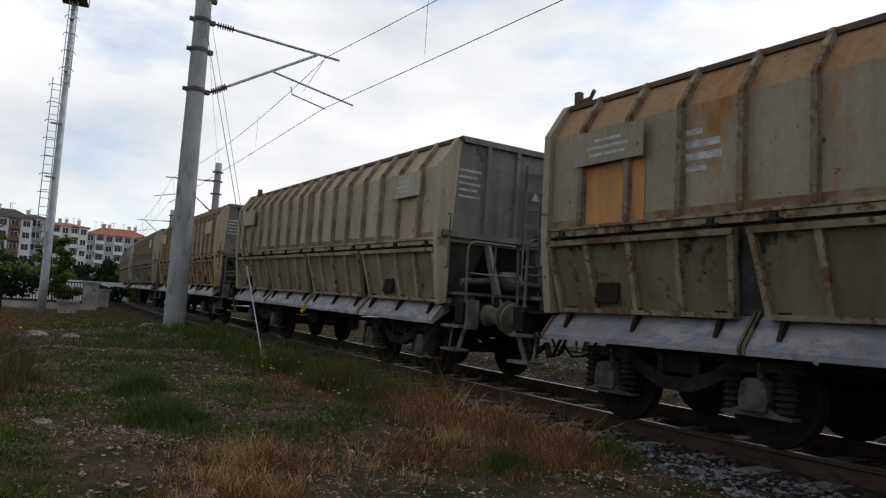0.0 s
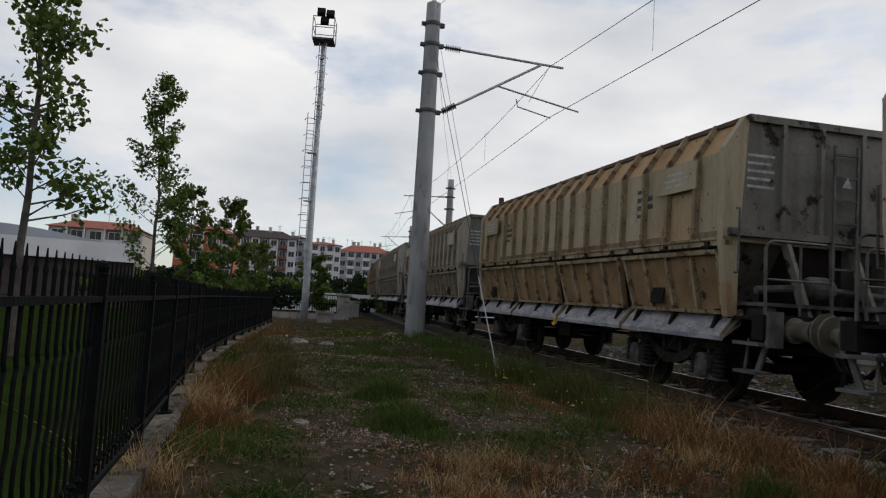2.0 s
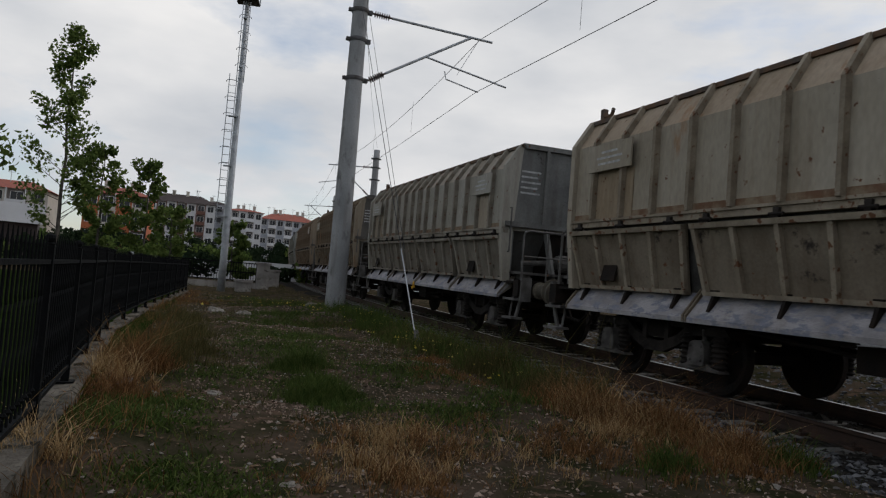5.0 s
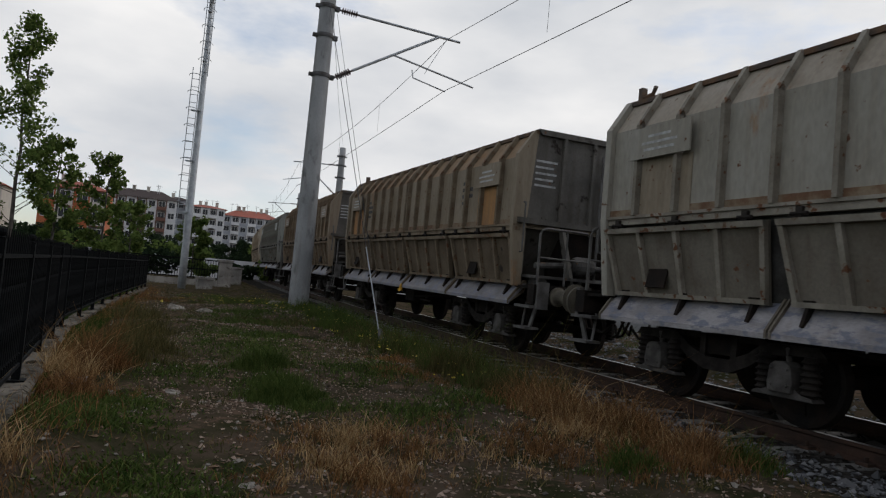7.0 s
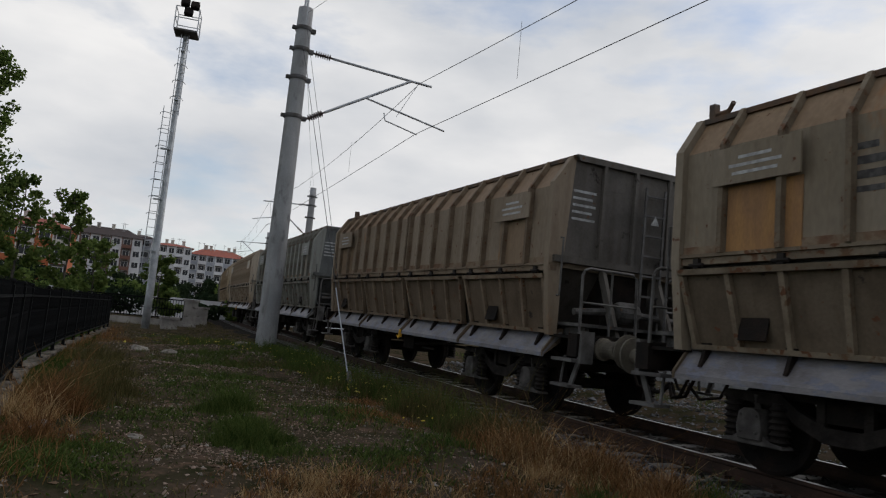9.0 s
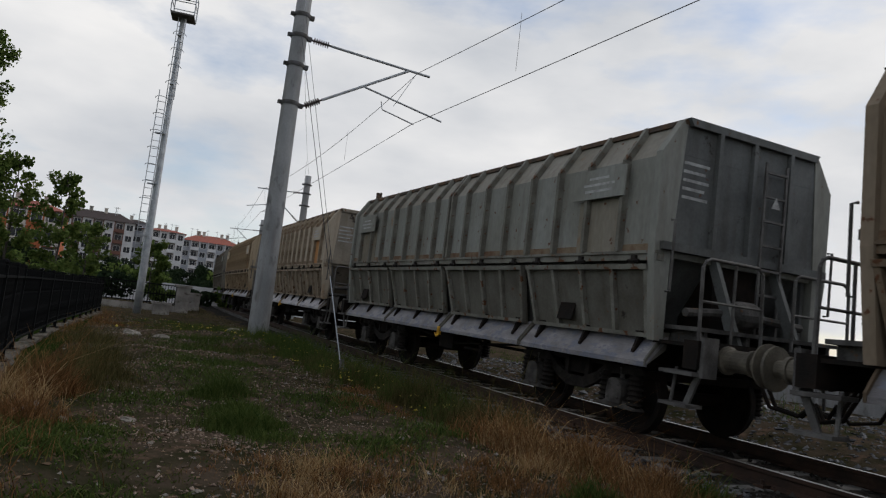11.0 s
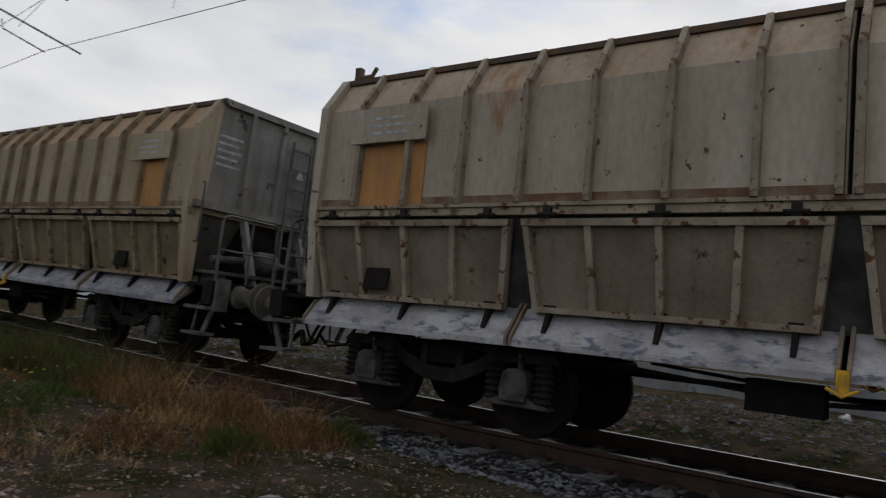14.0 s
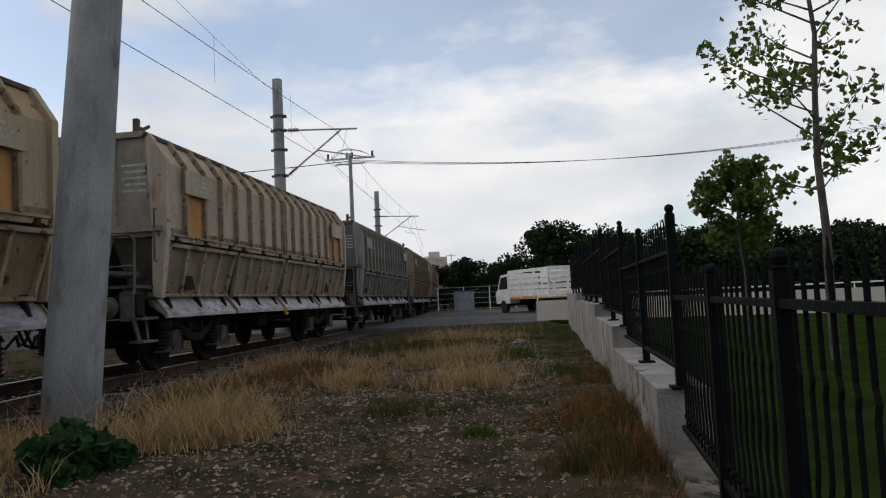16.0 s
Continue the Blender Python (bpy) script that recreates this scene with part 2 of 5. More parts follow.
ROOF_DARK = material("dark_tile", (0.06, 0.045, 0.042), 0.9, 0, None, 2)
PANE = material("window_glass", (0.02, 0.023, 0.03), 0.25, 0, None, 1, bump=0, spec=0.35)
WHITE_PAINT = material("white_paint", (0.72, 0.72, 0.71), 0.5, 0, (0.6, 0.59, 0.57), 3, bump=0.05)
TYRE = material("tyre", (0.02, 0.02, 0.02), 0.9, 0, None, 6)
PLASTIC_GREY = material("grey_cabinet", (0.22, 0.24, 0.27), 0.7, 0, None, 3, bump=0.05)

# ---------- mesh tools ----------


def box(bm, x0, x1, y0, y1, z0, z1, m=None):
    v = [bm.verts.new((x, y, z)) for z in (z0, z1) for y in (y0, y1) for x in (x0, x1)]
    for f in ((0, 2, 3, 1), (4, 5, 7, 6), (0, 1, 5, 4), (2, 6, 7, 3), (0, 4, 6, 2), (1, 3, 7, 5)):
        bm.faces.new([v[i] for i in f])
    if m is not None:
        for q in v:
            q.co = m @ q.co
    return v


def prism(bm, pts, a, b, axis="x"):
    """A closed outline, given in the two other axes, drawn out from a to b along an axis."""
    def place(p, t):
        return {"x": (t, *p), "y": (p[0], t, p[1]), "z": (*p, t)}[axis]
    lo, hi = [bm.verts.new(place(p, a)) for p in pts], [bm.verts.new(place(p, b)) for p in pts]
    n = len(pts)
    for i in range(n):
        bm.faces.new((lo[i], lo[(i + 1) % n], hi[(i + 1) % n], hi[i]))
    bm.faces.new(lo[::-1])
    bm.faces.new(hi)
    return lo + hi


def tube(bm, pts, r, n=6, r2=None):
    """A round bar along points, tapering to r2."""
    pts = [Vector(p) for p in pts]
    rings = []
    for i, p in enumerate(pts):
        d = (pts[min(i + 1, len(pts) - 1)] - pts[max(i - 1, 0)]).normalized()
        side = d.cross(Vector((0, 0, 1)) if abs(d.z) < 0.9 else Vector((1, 0, 0))).normalized()
        up = side.cross(d)
        rr = r + (r2 - r) * i / (len(pts) - 1) if r2 is not None else r
        rings.append([bm.verts.new(p + rr * (math.cos(a) * side + math.sin(a) * up)) for a in (2 * math.pi * k / n for k in range(n))])
    for a, b in zip(rings, rings[1:]):
        for k in range(n):
            bm.faces.new((a[k], a[(k + 1) % n], b[(k + 1) % n], b[k]))
    bm.faces.new(rings[0][::-1])
    bm.faces.new(rings[-1])


def lathe(bm, profile, n=20, m=None):
    """Turned about the y axis: pairs of radius and y."""
    rings = []
    for r, y in profile:
        rings.append([bm.verts.new((r * math.cos(a), y, r * math.sin(a))) for a in (2 * math.pi * k / n for k in range(n))])
    for a, b in zip(rings, rings[1:]):
        for k in range(n):
            bm.faces.new((a[k], b[k], b[(k + 1) % n], a[(k + 1) % n]))
    bm.faces.new(rings[0])
    bm.faces.new(rings[-1][::-1])
    if m is not None:
        for ring in rings:
            for v in ring:
                v.co = m @ v.co


def mesh_of(name, bm, mat, smooth=False):
    me = bpy.data.meshes.new(name)
    bmesh.ops.recalc_face_normals(bm, faces=bm.faces)
    bm.to_mesh(me)
    bm.free()
    me.materials.append(mat)
    if smooth:
        me.shade_smooth()
    return me


def part(name, bm, mat, parent, label="", smooth=False, bevel=0.0):
    if bevel:
        bmesh.ops.bevel(bm, geom=bm.edges[:], offset=bevel, segments=1, affect="EDGES")
    return piece(name, mesh_of(name, bm, mat, smooth), parent, None, label)


def piece(name, me, parent, m=None, label=""):
    ob = new(name, me)
    ob.parent = parent
    if m is not None:
        ob.matrix_basis = m
    return tagged(ob, label) if label else ob


def arrays_mesh(name, verts, faces, mat, smooth=False):
    """A mesh from numpy arrays: verts n x 3, faces m x k."""
    me = bpy.data.meshes.new(name)
    me.from_pydata(verts.tolist(), [], faces.tolist())
    me.materials.append(mat)
    if smooth:
        me.shade_smooth()
    return me


def B():
    return bmesh.new()


# ---------- the track's line ----------
LAT, HEAD, BEND = 7.071, radians(36.627), 0.0024137
AWAY = Vector((math.cos(HEAD), math.sin(HEAD), 0))
ALONG = Vector((-math.sin(HEAD), math.cos(HEAD), 0))


RISE_AT = [-120, -40, -17, -9, -4, 0, 4, 9, 17, 26, 45, 80, 170]
RISE = [-0.05, -0.03, 0.02, 0.03, -0.06, -0.12, -0.14, -0.10, 0.015, 0.14, 0.28, 0.45, 0.8]


def rise(q):
    """Height of the rails along the line, which dips before the path and climbs away."""
    return np.interp(q, RISE_AT, RISE)


def track(q, d=0.0, z=0.0):
    """A point beside the track: q metres up the line, d metres from its middle towards the path."""
    a = q * BEND
    mid = (LAT + 1 / BEND) * AWAY - (1 / BEND) * math.cos(a) * AWAY + (1 / BEND) * math.sin(a) * ALONG
    out = -math.cos(a) * AWAY + math.sin(a) * ALONG
    return mid + d * out + Vector((0, 0, z))


def track_pose(q, d=0.0, z=0.0):
    p = track(q, d, z)
    return Matrix.Translation(p) @ Matrix.Rotation(HEAD + math.pi / 2 - q * BEND, 4, "Z")


def rail_pose(q, d=0.0, z=0.0, reach=0.3):
    """A pose that rests on the rails at two places, reach metres before and behind."""
    lo, hi = float(rise(q - reach)), float(rise(q + reach))
    return track_pose(q, d, z + (lo + hi) / 2) @ Matrix.Rotation(-math.atan2(hi - lo, 2 * reach), 4, "Y")


def off_track(x, y):
    """Arrays of places to their way along and off the track."""
    cx, cy = (LAT + 1 / BEND) * AWAY.x, (LAT + 1 / BEND) * AWAY.y
    vx, vy = x - cx, y - cy
    return np.arctan2(vx * ALONG.x + vy * ALONG.y, -(vx * AWAY.x + vy * AWAY.y)) / BEND, np.hypot(vx, vy) - 1 / BEND


def wobble(x, y):
    return 0.03 * np.sin(0.9 * x + 1.3 * y) + 0.025 * np.sin(2.1 * x - 1.7 * y + 1) + 0.015 * np.sin(4.3 * x + 3.9 * y)


def ground_z(x, y):
    q, d = off_track(x, y)
    t = np.clip((np.abs(d) - 1.9) / 1.1, 0, 1)
    far = np.clip((np.hypot(x, y) - 30) / 20, 0, 1)
    mound = 0.14 * np.exp(-((x + 6.6) ** 2 + (y - 15.5) ** 2) / 9.0)
    bed = rise(q) * np.clip(1 - (np.abs(d) - 2.0) / 2.2, 0, 1) * np.clip((140 - np.abs(q)) / 60, 0, 1)
    return bed + mound * np.clip((d - 2.0) / 1.0, 0, 1) - 0.22 + 0.17 * t * t * (3 - 2 * t) + wobble(x, y) * np.clip((np.abs(d) - 2.4) / 1.2, 0, 1) * (1 - far)


# ---------- ground, road, rails ----------


def build_ground():
    s = np.concatenate([-np.geomspace(900, 16, 26), np.linspace(-15.6, 15.6, 157), np.geomspace(16, 900, 26)])
    gx, gy = np.meshgrid(s + 0.0, s + 4.0, indexing="ij")
    z = ground_z(gx, gy)
    v = np.stack([gx.ravel(), gy.ravel(), z.ravel()], 1)
    n = len(s)
    i = (np.arange(n - 1)[:, None] * n + np.arange(n - 1)).ravel()
    f = np.stack([i, i + n, i + n + 1, i + 1], 1)
    ob = new("ground", arrays_mesh("ground", v, f, SOIL, True))
    tagged(ob, "trodden soil with short grass and dry weeds", "ground", kind="structure")


def strip(name, mat, q0, q1, lats, step=2.0):
    """A band along the track through pairs of offset and height."""
    qs = np.arange(q0, q1 + 0.01, step)
    v = np.array([track(q, d, z + rise(q))[:] for q in qs for d, z in lats])
    k = len(lats)
    f = np.array([(a * k + b, a * k + b + 1, (a + 1) * k + b + 1, (a + 1) * k + b) for a in range(len(qs) - 1) for b in range(k - 1)])
    return arrays_mesh(name, v, f, mat)


def build_track():
    bed = new("ballast_bed", strip("ballast_bed", BALLAST, -120, 170, [(-2.5, -0.30), (-1.9, -0.19), (-0.8, -0.175), (0.8, -0.175), (1.9, -0.18), (2.5, -0.30)]))
    tagged(bed, "grey crushed stone ballast under the rails", "ballast", kind="structure")
    for side in (1, -1):
        rail = new("rail", None)
        tagged(rail, "rusty steel rail with a worn shiny head", "rail", "rails of the track", "structure")
        c = side * 0.7535
        w = [(c - 0.035, 0), (c - 0.035, -0.035), (c - 0.009, -0.05), (c - 0.009, -0.13), (c - 0.07, -0.155), (c - 0.07, -0.17), (c + 0.07, -0.17), (c + 0.07, -0.155), (c + 0.009, -0.13), (c + 0.009, -0.05), (c + 0.035, -0.035), (c + 0.035, 0)]
        piece("web", strip("web", RAIL_SIDE, -120, 170, w), rail)
        piece("head", strip("head", RAIL_TOP, -120, 170, [(c - 0.034, 0.0015), (c + 0.034, 0.0015)]), rail, None, "polished running surface")
    bm = B()
    prism(bm, [(-0.13, -0.16), (0.13, -0.16), (0.10, 0.0), (-0.10, 0.0)], -1.3, 1.3, "y")
    sl = mesh_of("sleeper", bm, SLEEPER)
    bm = B()
    box(bm, -0.06, 0.06, 0.80, 0.92, 0, 0.03)
    tube(bm, [(0, 0.86, 0), (0, 0.86, 0.075)], 0.018)
    clip = mesh_of("clip", bm, RAIL_SIDE)
    holder = tagged(new("sleepers", None), "concrete sleepers set in the ballast", "sleeper", kind="structure")
    for k in range(-70, 130):
        ob = piece("sleeper", sl, holder, rail_pose(k * 0.6, 0, -0.165))
        if -25 < k < 60:
            piece("rail_clip", clip, ob)


def scatter(name, mat, spots, n, size, seed, label, category, flat=0.6):
    """Many small broken stones; spots(rng, n) gives their places."""
    rng = np.random.default_rng(seed)
    p = spots(rng, n)
    n = len(p)
    base = np.array([(1, 0, 0), (-1, 0, 0), (0, 1, 0), (0, -1, 0), (0, 0, 1), (0, 0, -1)], float)
    tri = np.array([(0, 2, 4), (2, 1, 4), (1, 3, 4), (3, 0, 4), (2, 0, 5), (1, 2, 5), (3, 1, 5), (0, 3, 5)])
    a = rng.uniform(0, 6.28, n)
    s = size * rng.lognormal(0, 0.4, n)
    v = base[None] * (s[:, None] * rng.uniform(0.5, 1.2, (n, 3)) * (1, 1, flat))[:, None]
    v = v + rng.normal(0, 0.18, v.shape) * s[:, None, None]
    c, si = np.cos(a)[:, None], np.sin(a)[:, None]
    v = np.stack([v[..., 0] * c - v[..., 1] * si, v[..., 0] * si + v[..., 1] * c, v[..., 2]], -1) + p[:, None]
    f = (tri[None] + 6 * np.arange(n)[:, None, None]).reshape(-1, 3)
    return tagged(new(name, arrays_mesh(name, v.reshape(-1, 3), f, mat)), label, category, kind="stuff")


def blades(name, mat, p, height, lean, width, seed, label, category, tall=None):
    """Bent blades of grass at places p, each of two quads; tall: a factor on each one's height."""
    rng = np.random.default_rng(seed)
    n = len(p)
    h = height * rng.lognormal(-0.15, 0.45, n)
    if tall is not None:
        h = h * tall
    a, b = rng.uniform(0, 6.28, n), rng.uniform(0, 6.28, n)
    ln = lean * rng.uniform(0.2, 1.3, n) * h
    w = width * rng.uniform(0.6, 1.3, n)
    side = np.stack([np.cos(a), np.sin(a), np.zeros(n)], 1) * w[:, None]
    top = np.stack([np.cos(b) * ln, np.sin(b) * ln, h], 1)
    mid = top * (0.35, 0.35, 0.6)
    v = np.stack([p - side, p + side, p + mid - 0.8 * side, p + mid + 0.8 * side, p + top - 0.25 * side, p + top + 0.25 * side], 1)
    f = (np.array([(0, 1, 3, 2), (2, 3, 5, 4)])[None] + 6 * np.arange(n)[:, None, None]).reshape(-1, 4)
    return tagged(new(name, arrays_mesh(name, v.reshape(-1, 3), f, mat)), label, category, kind="stuff")


def tufts(rng, x, y, per, spread):
    """Splits loose blades into tufts that share a root."""
    n = max(1, len(x) // per)
    pick = rng.permutation(len(x))[:n]
    k = np.maximum(2, (per * rng.lognormal(-0.2, 0.6, n)).astype(int))
    x, y = np.repeat(x[pick], k), np.repeat(y[pick], k)
    r = np.repeat(spread * rng.uniform(0.4, 1.5, n), k)
    return x + rng.normal(0, 1, len(x)) * r, y + rng.normal(0, 1, len(y)) * r


def on_ground(x, y, lift=0.0):
    return np.stack([x, y, ground_z(x, y) + lift], 1)


def along(rng, q0, q1, d0, d1, n):
    q, d = rng.uniform(q0, q1, n), rng.uniform(d0, d1, n)
    r = 1 / BEND + d
    cx, cy = (LAT + 1 / BEND) * AWAY.x, (LAT + 1 / BEND) * AWAY.y
    a = q * BEND
    x = cx + r * (-np.cos(a) * AWAY.x + np.sin(a) * ALONG.x)
    y = cy + r * (-np.cos(a) * AWAY.y + np.sin(a) * ALONG.y)
    return x, y


def clumps(rng, q0, q1, d0, d1, count, per, spread):
    x, y = along(rng, q0, q1, d0, d1, count)
    k = rng.poisson(per, count)
    x, y = np.repeat(x, k), np.repeat(y, k)
    return x + rng.normal(0, spread, len(x)), y + rng.normal(0, spread, len(y))

# ---------- hopper wagons ----------
RIBS = [0.62, 1.29, 1.965, 2.64, 3.31, 3.98, 4.66]


def build_bogie(parent, x):
    bogie = piece("bogie", None, parent, pose(x, 0, 0), "dusty two-axle bogie")
    for side in (1, -1):
        bm = B()
        out = [(-1.32, 0.72), (-1.25, 0.80), (-0.62, 0.80), (-0.42, 0.66), (-0.15, 0.56), (0.15, 0.56), (0.42, 0.66), (0.62, 0.80), (1.25, 0.80), (1.32, 0.72), (0.66, 0.68), (0.46, 0.54), (0.18, 0.42), (-0.18, 0.42), (-0.46, 0.54), (-0.66, 0.68)]
        prism(bm, out, side * 0.96, side * 1.04, "y")
        box(bm, -0.62, 0.62, side * 0.98 - 0.02, side * 0.98 + 0.02, 0.76, 0.82)
        for k in (-0.22, 0.22):
            box(bm, k - 0.04, k + 0.04, side * 0.97, side * 1.03, 0.5, 0.8)
        part("side_frame", bm, BOGIE, bogie)
        for ax in (-0.9, 0.9):
            bm = B()
            prism(bm, [(ax - 0.13, 0.34), (ax + 0.13, 0.34), (ax + 0.15, 0.44), (ax + 0.12, 0.60), (ax + 0.06, 0.64), (ax - 0.06, 0.64), (ax - 0.12, 0.60), (ax - 0.15, 0.44)], side * 0.95, side * 1.14, "y")
            prism(bm, [(ax - 0.36, 0.29), (ax + 0.36, 0.29), (ax + 0.34, 0.32), (ax + 0.17, 0.36), (ax + 0.12, 0.40), (ax - 0.12, 0.40), (ax - 0.17, 0.36), (ax - 0.34, 0.32)], side * 0.93, side * 1.10, "y")
            tube(bm, [(ax, side * 1.0, 0.62), (ax, side * 1.02, 0.78)], 0.035)
            for bx in (-0.09, 0.09):
                for bz in (0.41, 0.57):
                    tube(bm, [(ax + bx, side * 1.13, bz), (ax + bx, side * 1.155, bz)], 0.018)
            part("axle_box", bm, AXLE_BOX, bogie, "pale dusty axle box", bevel=0.008)
            for k in (-0.26, 0.26):
                bm = B()
                lathe(bm, [(0.07, 0.32)] + [(r, 0.335 + c * 0.06 + dz) for c in range(6) for r, dz in ((0.075, 0.0), (0.105, 0.022), (0.075, 0.045))] + [(0.07, 0.71)], 14, Matrix.Translation((ax + k, side * 1.02, 0)) @ Matrix.Rotation(radians(90), 4, "X"))
                part("spring", bm, BOGIE, bogie, "coil spring")
    bm = B()
    box(bm, -0.25, 0.25, -1.0, 1.0, 0.6, 0.82)
    box(bm, -1.3, -1.2, -1.0, 1.0, 0.68, 0.78)
    box(bm, 1.2, 1.3, -1.0, 1.0, 0.68, 0.78)
    part("bolster", bm, UNDER, bogie)
    for ax in (-0.9, 0.9):
        bm = B()
        tube(bm, [(0, -1.0, 0), (0, 1.0, 0)], 0.08, 10)
        for side in (1, -1):
            lathe(bm, [(0.16, side * 0.66), (0.40, side * 0.70), (0.455, side * 0.69), (0.475, side * 0.70), (0.47, side * 0.72), (0.46, side * 0.80), (0.42, side * 0.81), (0.36, side * 0.77), (0.16, side * 0.79)], 28)
            for k in range(4):
                a = k * math.pi / 2
                box(bm, 0.2, 0.34, side * 0.785 - 0.012, side * 0.785 + 0.012, -0.03, 0.03, Matrix.Rotation(a, 4, "Y"))
        ob = part("wheelset", bm, UNDER, bogie, "dark worn wheelset")
        ob.matrix_basis = pose(ax, 0, 0.46)
    return bogie


def build_wagon():
    """Four-axle side-discharge hopper, 12.95 m over the buffers; x along, y to the path."""
    w = new("hopper_wagon", None)
    for a, b in ((-5.26, -0.015), (0.015, 5.26)):
        bm = B()
        prism(bm, [(1.37, 2.10), (1.37, 3.26), (-1.37, 3.26), (-1.37, 2.10)], a, b)
        part("hopper_half", bm, PAINT, w)
        bm = B()
        prism(bm, [(1.367, 3.261), (1.10, 3.68), (-1.10, 3.68), (-1.367, 3.261)], a, b)
        part("roof_slope", bm, PAINT, w, "stained sloping roof panel")
        # seams along the foot of the wall and under the roof edge
        for s in (1, -1):
            bm = B()
            box(bm, a + 0.02, b - 0.02, *sorted((s * 1.36, s * 1.378)), 2.15, 2.235)
            part("foot_strip", bm, RUSTY_STRIP, w, "flaking rusty strip at the wall's foot")
    bm = B()
    box(bm, -5.22, 5.22, -1.09, 1.09, 3.2, 3.66)
    part("inner_frame", bm, UNDER, w)
    # trough backs the door gaps; their shade is put into its dark tone
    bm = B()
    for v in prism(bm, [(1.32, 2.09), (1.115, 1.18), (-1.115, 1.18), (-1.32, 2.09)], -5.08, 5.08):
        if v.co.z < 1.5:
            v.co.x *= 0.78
    part("hopper_trough", bm, TROUGH, w, "lower hopper trough toned dark for shade in the gaps")
    for side in (1, -1):
        bm = B()
        box(bm, -5.3, 5.3, side * 1.08, side * 1.15, 3.655, 3.715)
        part("roof_edge", bm, DARK_EDGE, w, "dark rusty roof edge")
        bm = B()
        box(bm, -5.31, 5.31, side * 1.30, side * 1.425, 2.115, 2.15)
        box(bm, -5.31, 5.31, side * 1.30, side * 1.40, 2.04, 2.113)
        part("belt_beam", bm, FRAME_PAINT, w)
        bm = B()
        s = side
        prism(bm, [(s * 1.365, 2.15), (s * 1.455, 2.15), (s * 1.455, 3.265), (s * 1.40, 3.33), (s * 1.365, 3.26)], -0.028, 0.028)
        prism(bm, [(s * 1.36, 3.24), (s * 1.453, 3.27), (s * 1.17, 3.715), (s * 1.09, 3.67)], -0.028, 0.028)
        rib = mesh_of("rib", bm, FRAME_PAINT)
        for x in RIBS:
            for e in (1, -1):
                piece("rib", rib, w, pose(e * x, 0, 0))
        for e in (1, -1):
            piece("rib", rib, w, pose(e * 0.06, 0, 0))
            bm = B()
            prism(bm, [(s * 1.33, 1.15), (s * 1.20, 1.15), (s * 1.20, 2.1), (s * 1.10, 3.68), (s * 1.16, 3.71), (s * 1.44, 3.29), (s * 1.44, 2.1)], e * 5.19, e * 5.30)
            part("corner_post", bm, PAINT, w)
            bm = B()
            a, b = sorted((e * 3.74, e * 4.74))
            box(bm, a, b, s * 1.456, s * 1.478, 2.82, 3.20)
            board = part("name_board", bm, PAINT, w, "pale steel name board")
            for z, half in ((3.08, 0.19), (3.0, 0.30), (2.92, 0.26)):
                bm = B()
                box(bm, e * 4.24 - half, e * 4.24 + half, *sorted((s * 1.4785, s * 1.4805)), z - 0.016, z + 0.016)
                part("lettering", bm, WHITE_FADED, board, "faded stencilled bar")
            bm = B()
            a, b = sorted((e * 3.78, e * 4.62))
            box(bm, a, b, s * 1.371, s * 1.383, 2.155, 2.82)
            part("label_plate", bm, ORANGE, w, "rust-orange label plate")
            for i, (half, tall) in enumerate(((0.14, 0.03), (0.25, 0.036), (0.26, 0.036), (0.17, 0.026))):
                bm = B()
                x0 = e * 3.63 - s * 0.28 if e * s > 0 else e * 3.0 - s * 0.02
                box(bm, *sorted((x0, x0 - s * 2 * half * 0.9)), *sorted((s * 1.3705, s * 1.3735)), 2.98 - i * 0.125 - tall, 2.98 - i * 0.125 + tall)
                part("wagon_marking", bm, MARK, w, "stencilled marking bar")
        hbm = B()
        box(hbm, -0.035, 0.035, s * 1.39, s * 1.44, 1.985, 2.10)
        tube(hbm, [(-0.09, s * 1.43, 2.03), (0.09, s * 1.43, 2.03)], 0.022)
        hinge = mesh_of("hinge", hbm, BOGIE)
        lbm = B()
        prism(lbm, [(s * 1.15, 1.20), (s * 1.235, 1.22), (s * 1.325, 0.99), (s * 1.285, 0.98)], -0.02, 0.02)
        box(lbm, -0.05, 0.05, s * 1.17, s * 1.25, 1.18, 1.24)
        latch = mesh_of("latch", lbm, UNDER)
        for c in (-3.955, -1.325, 1.325, 3.955):
            bm = B()

            def slope(z, o=0.0):
                return s * (1.385 - (2.0 - z) * 0.235 + o)

            def narrow(c, co):
                return c + (co.x - c) * (1 - 0.075 * (2.0 - co.z) / 0.83)
            for v in prism(bm, [(slope(2.0), 2.0), (slope(1.17), 1.17), (slope(1.17, -0.03), 1.17), (slope(2.0, -0.03), 2.0)], c - 1.255, c + 1.255):
                v.co.x = narrow(c, v.co)
            door = part("discharge_door", bm, DOOR_PAINT, w, "dented grey discharge door")
            for k in (-1.22, -0.62, 0.0, 0.62, 1.22):
                bm = B()
                for v in prism(bm, [(slope(1.99), 1.99), (slope(1.99, 0.06), 1.99), (slope(1.18, 0.06), 1.18), (slope(1.18), 1.18)], c + k - 0.03, c + k + 0.03):
                    v.co.x = narrow(c, v.co)
                part("door_rib", bm, FRAME_PAINT, door)
            for z0, z1 in ((1.93, 1.99), (1.17, 1.22)):
                bm = B()
                for v in prism(bm, [(slope(z0), z0), (slope(z0, 0.075), z0), (slope(z1, 0.075), z1), (slope(z1), z1)], c - 1.25, c + 1.25):
                    v.co.x = narrow(c, v.co)
                part("door_rail", bm, FRAME_PAINT, door)
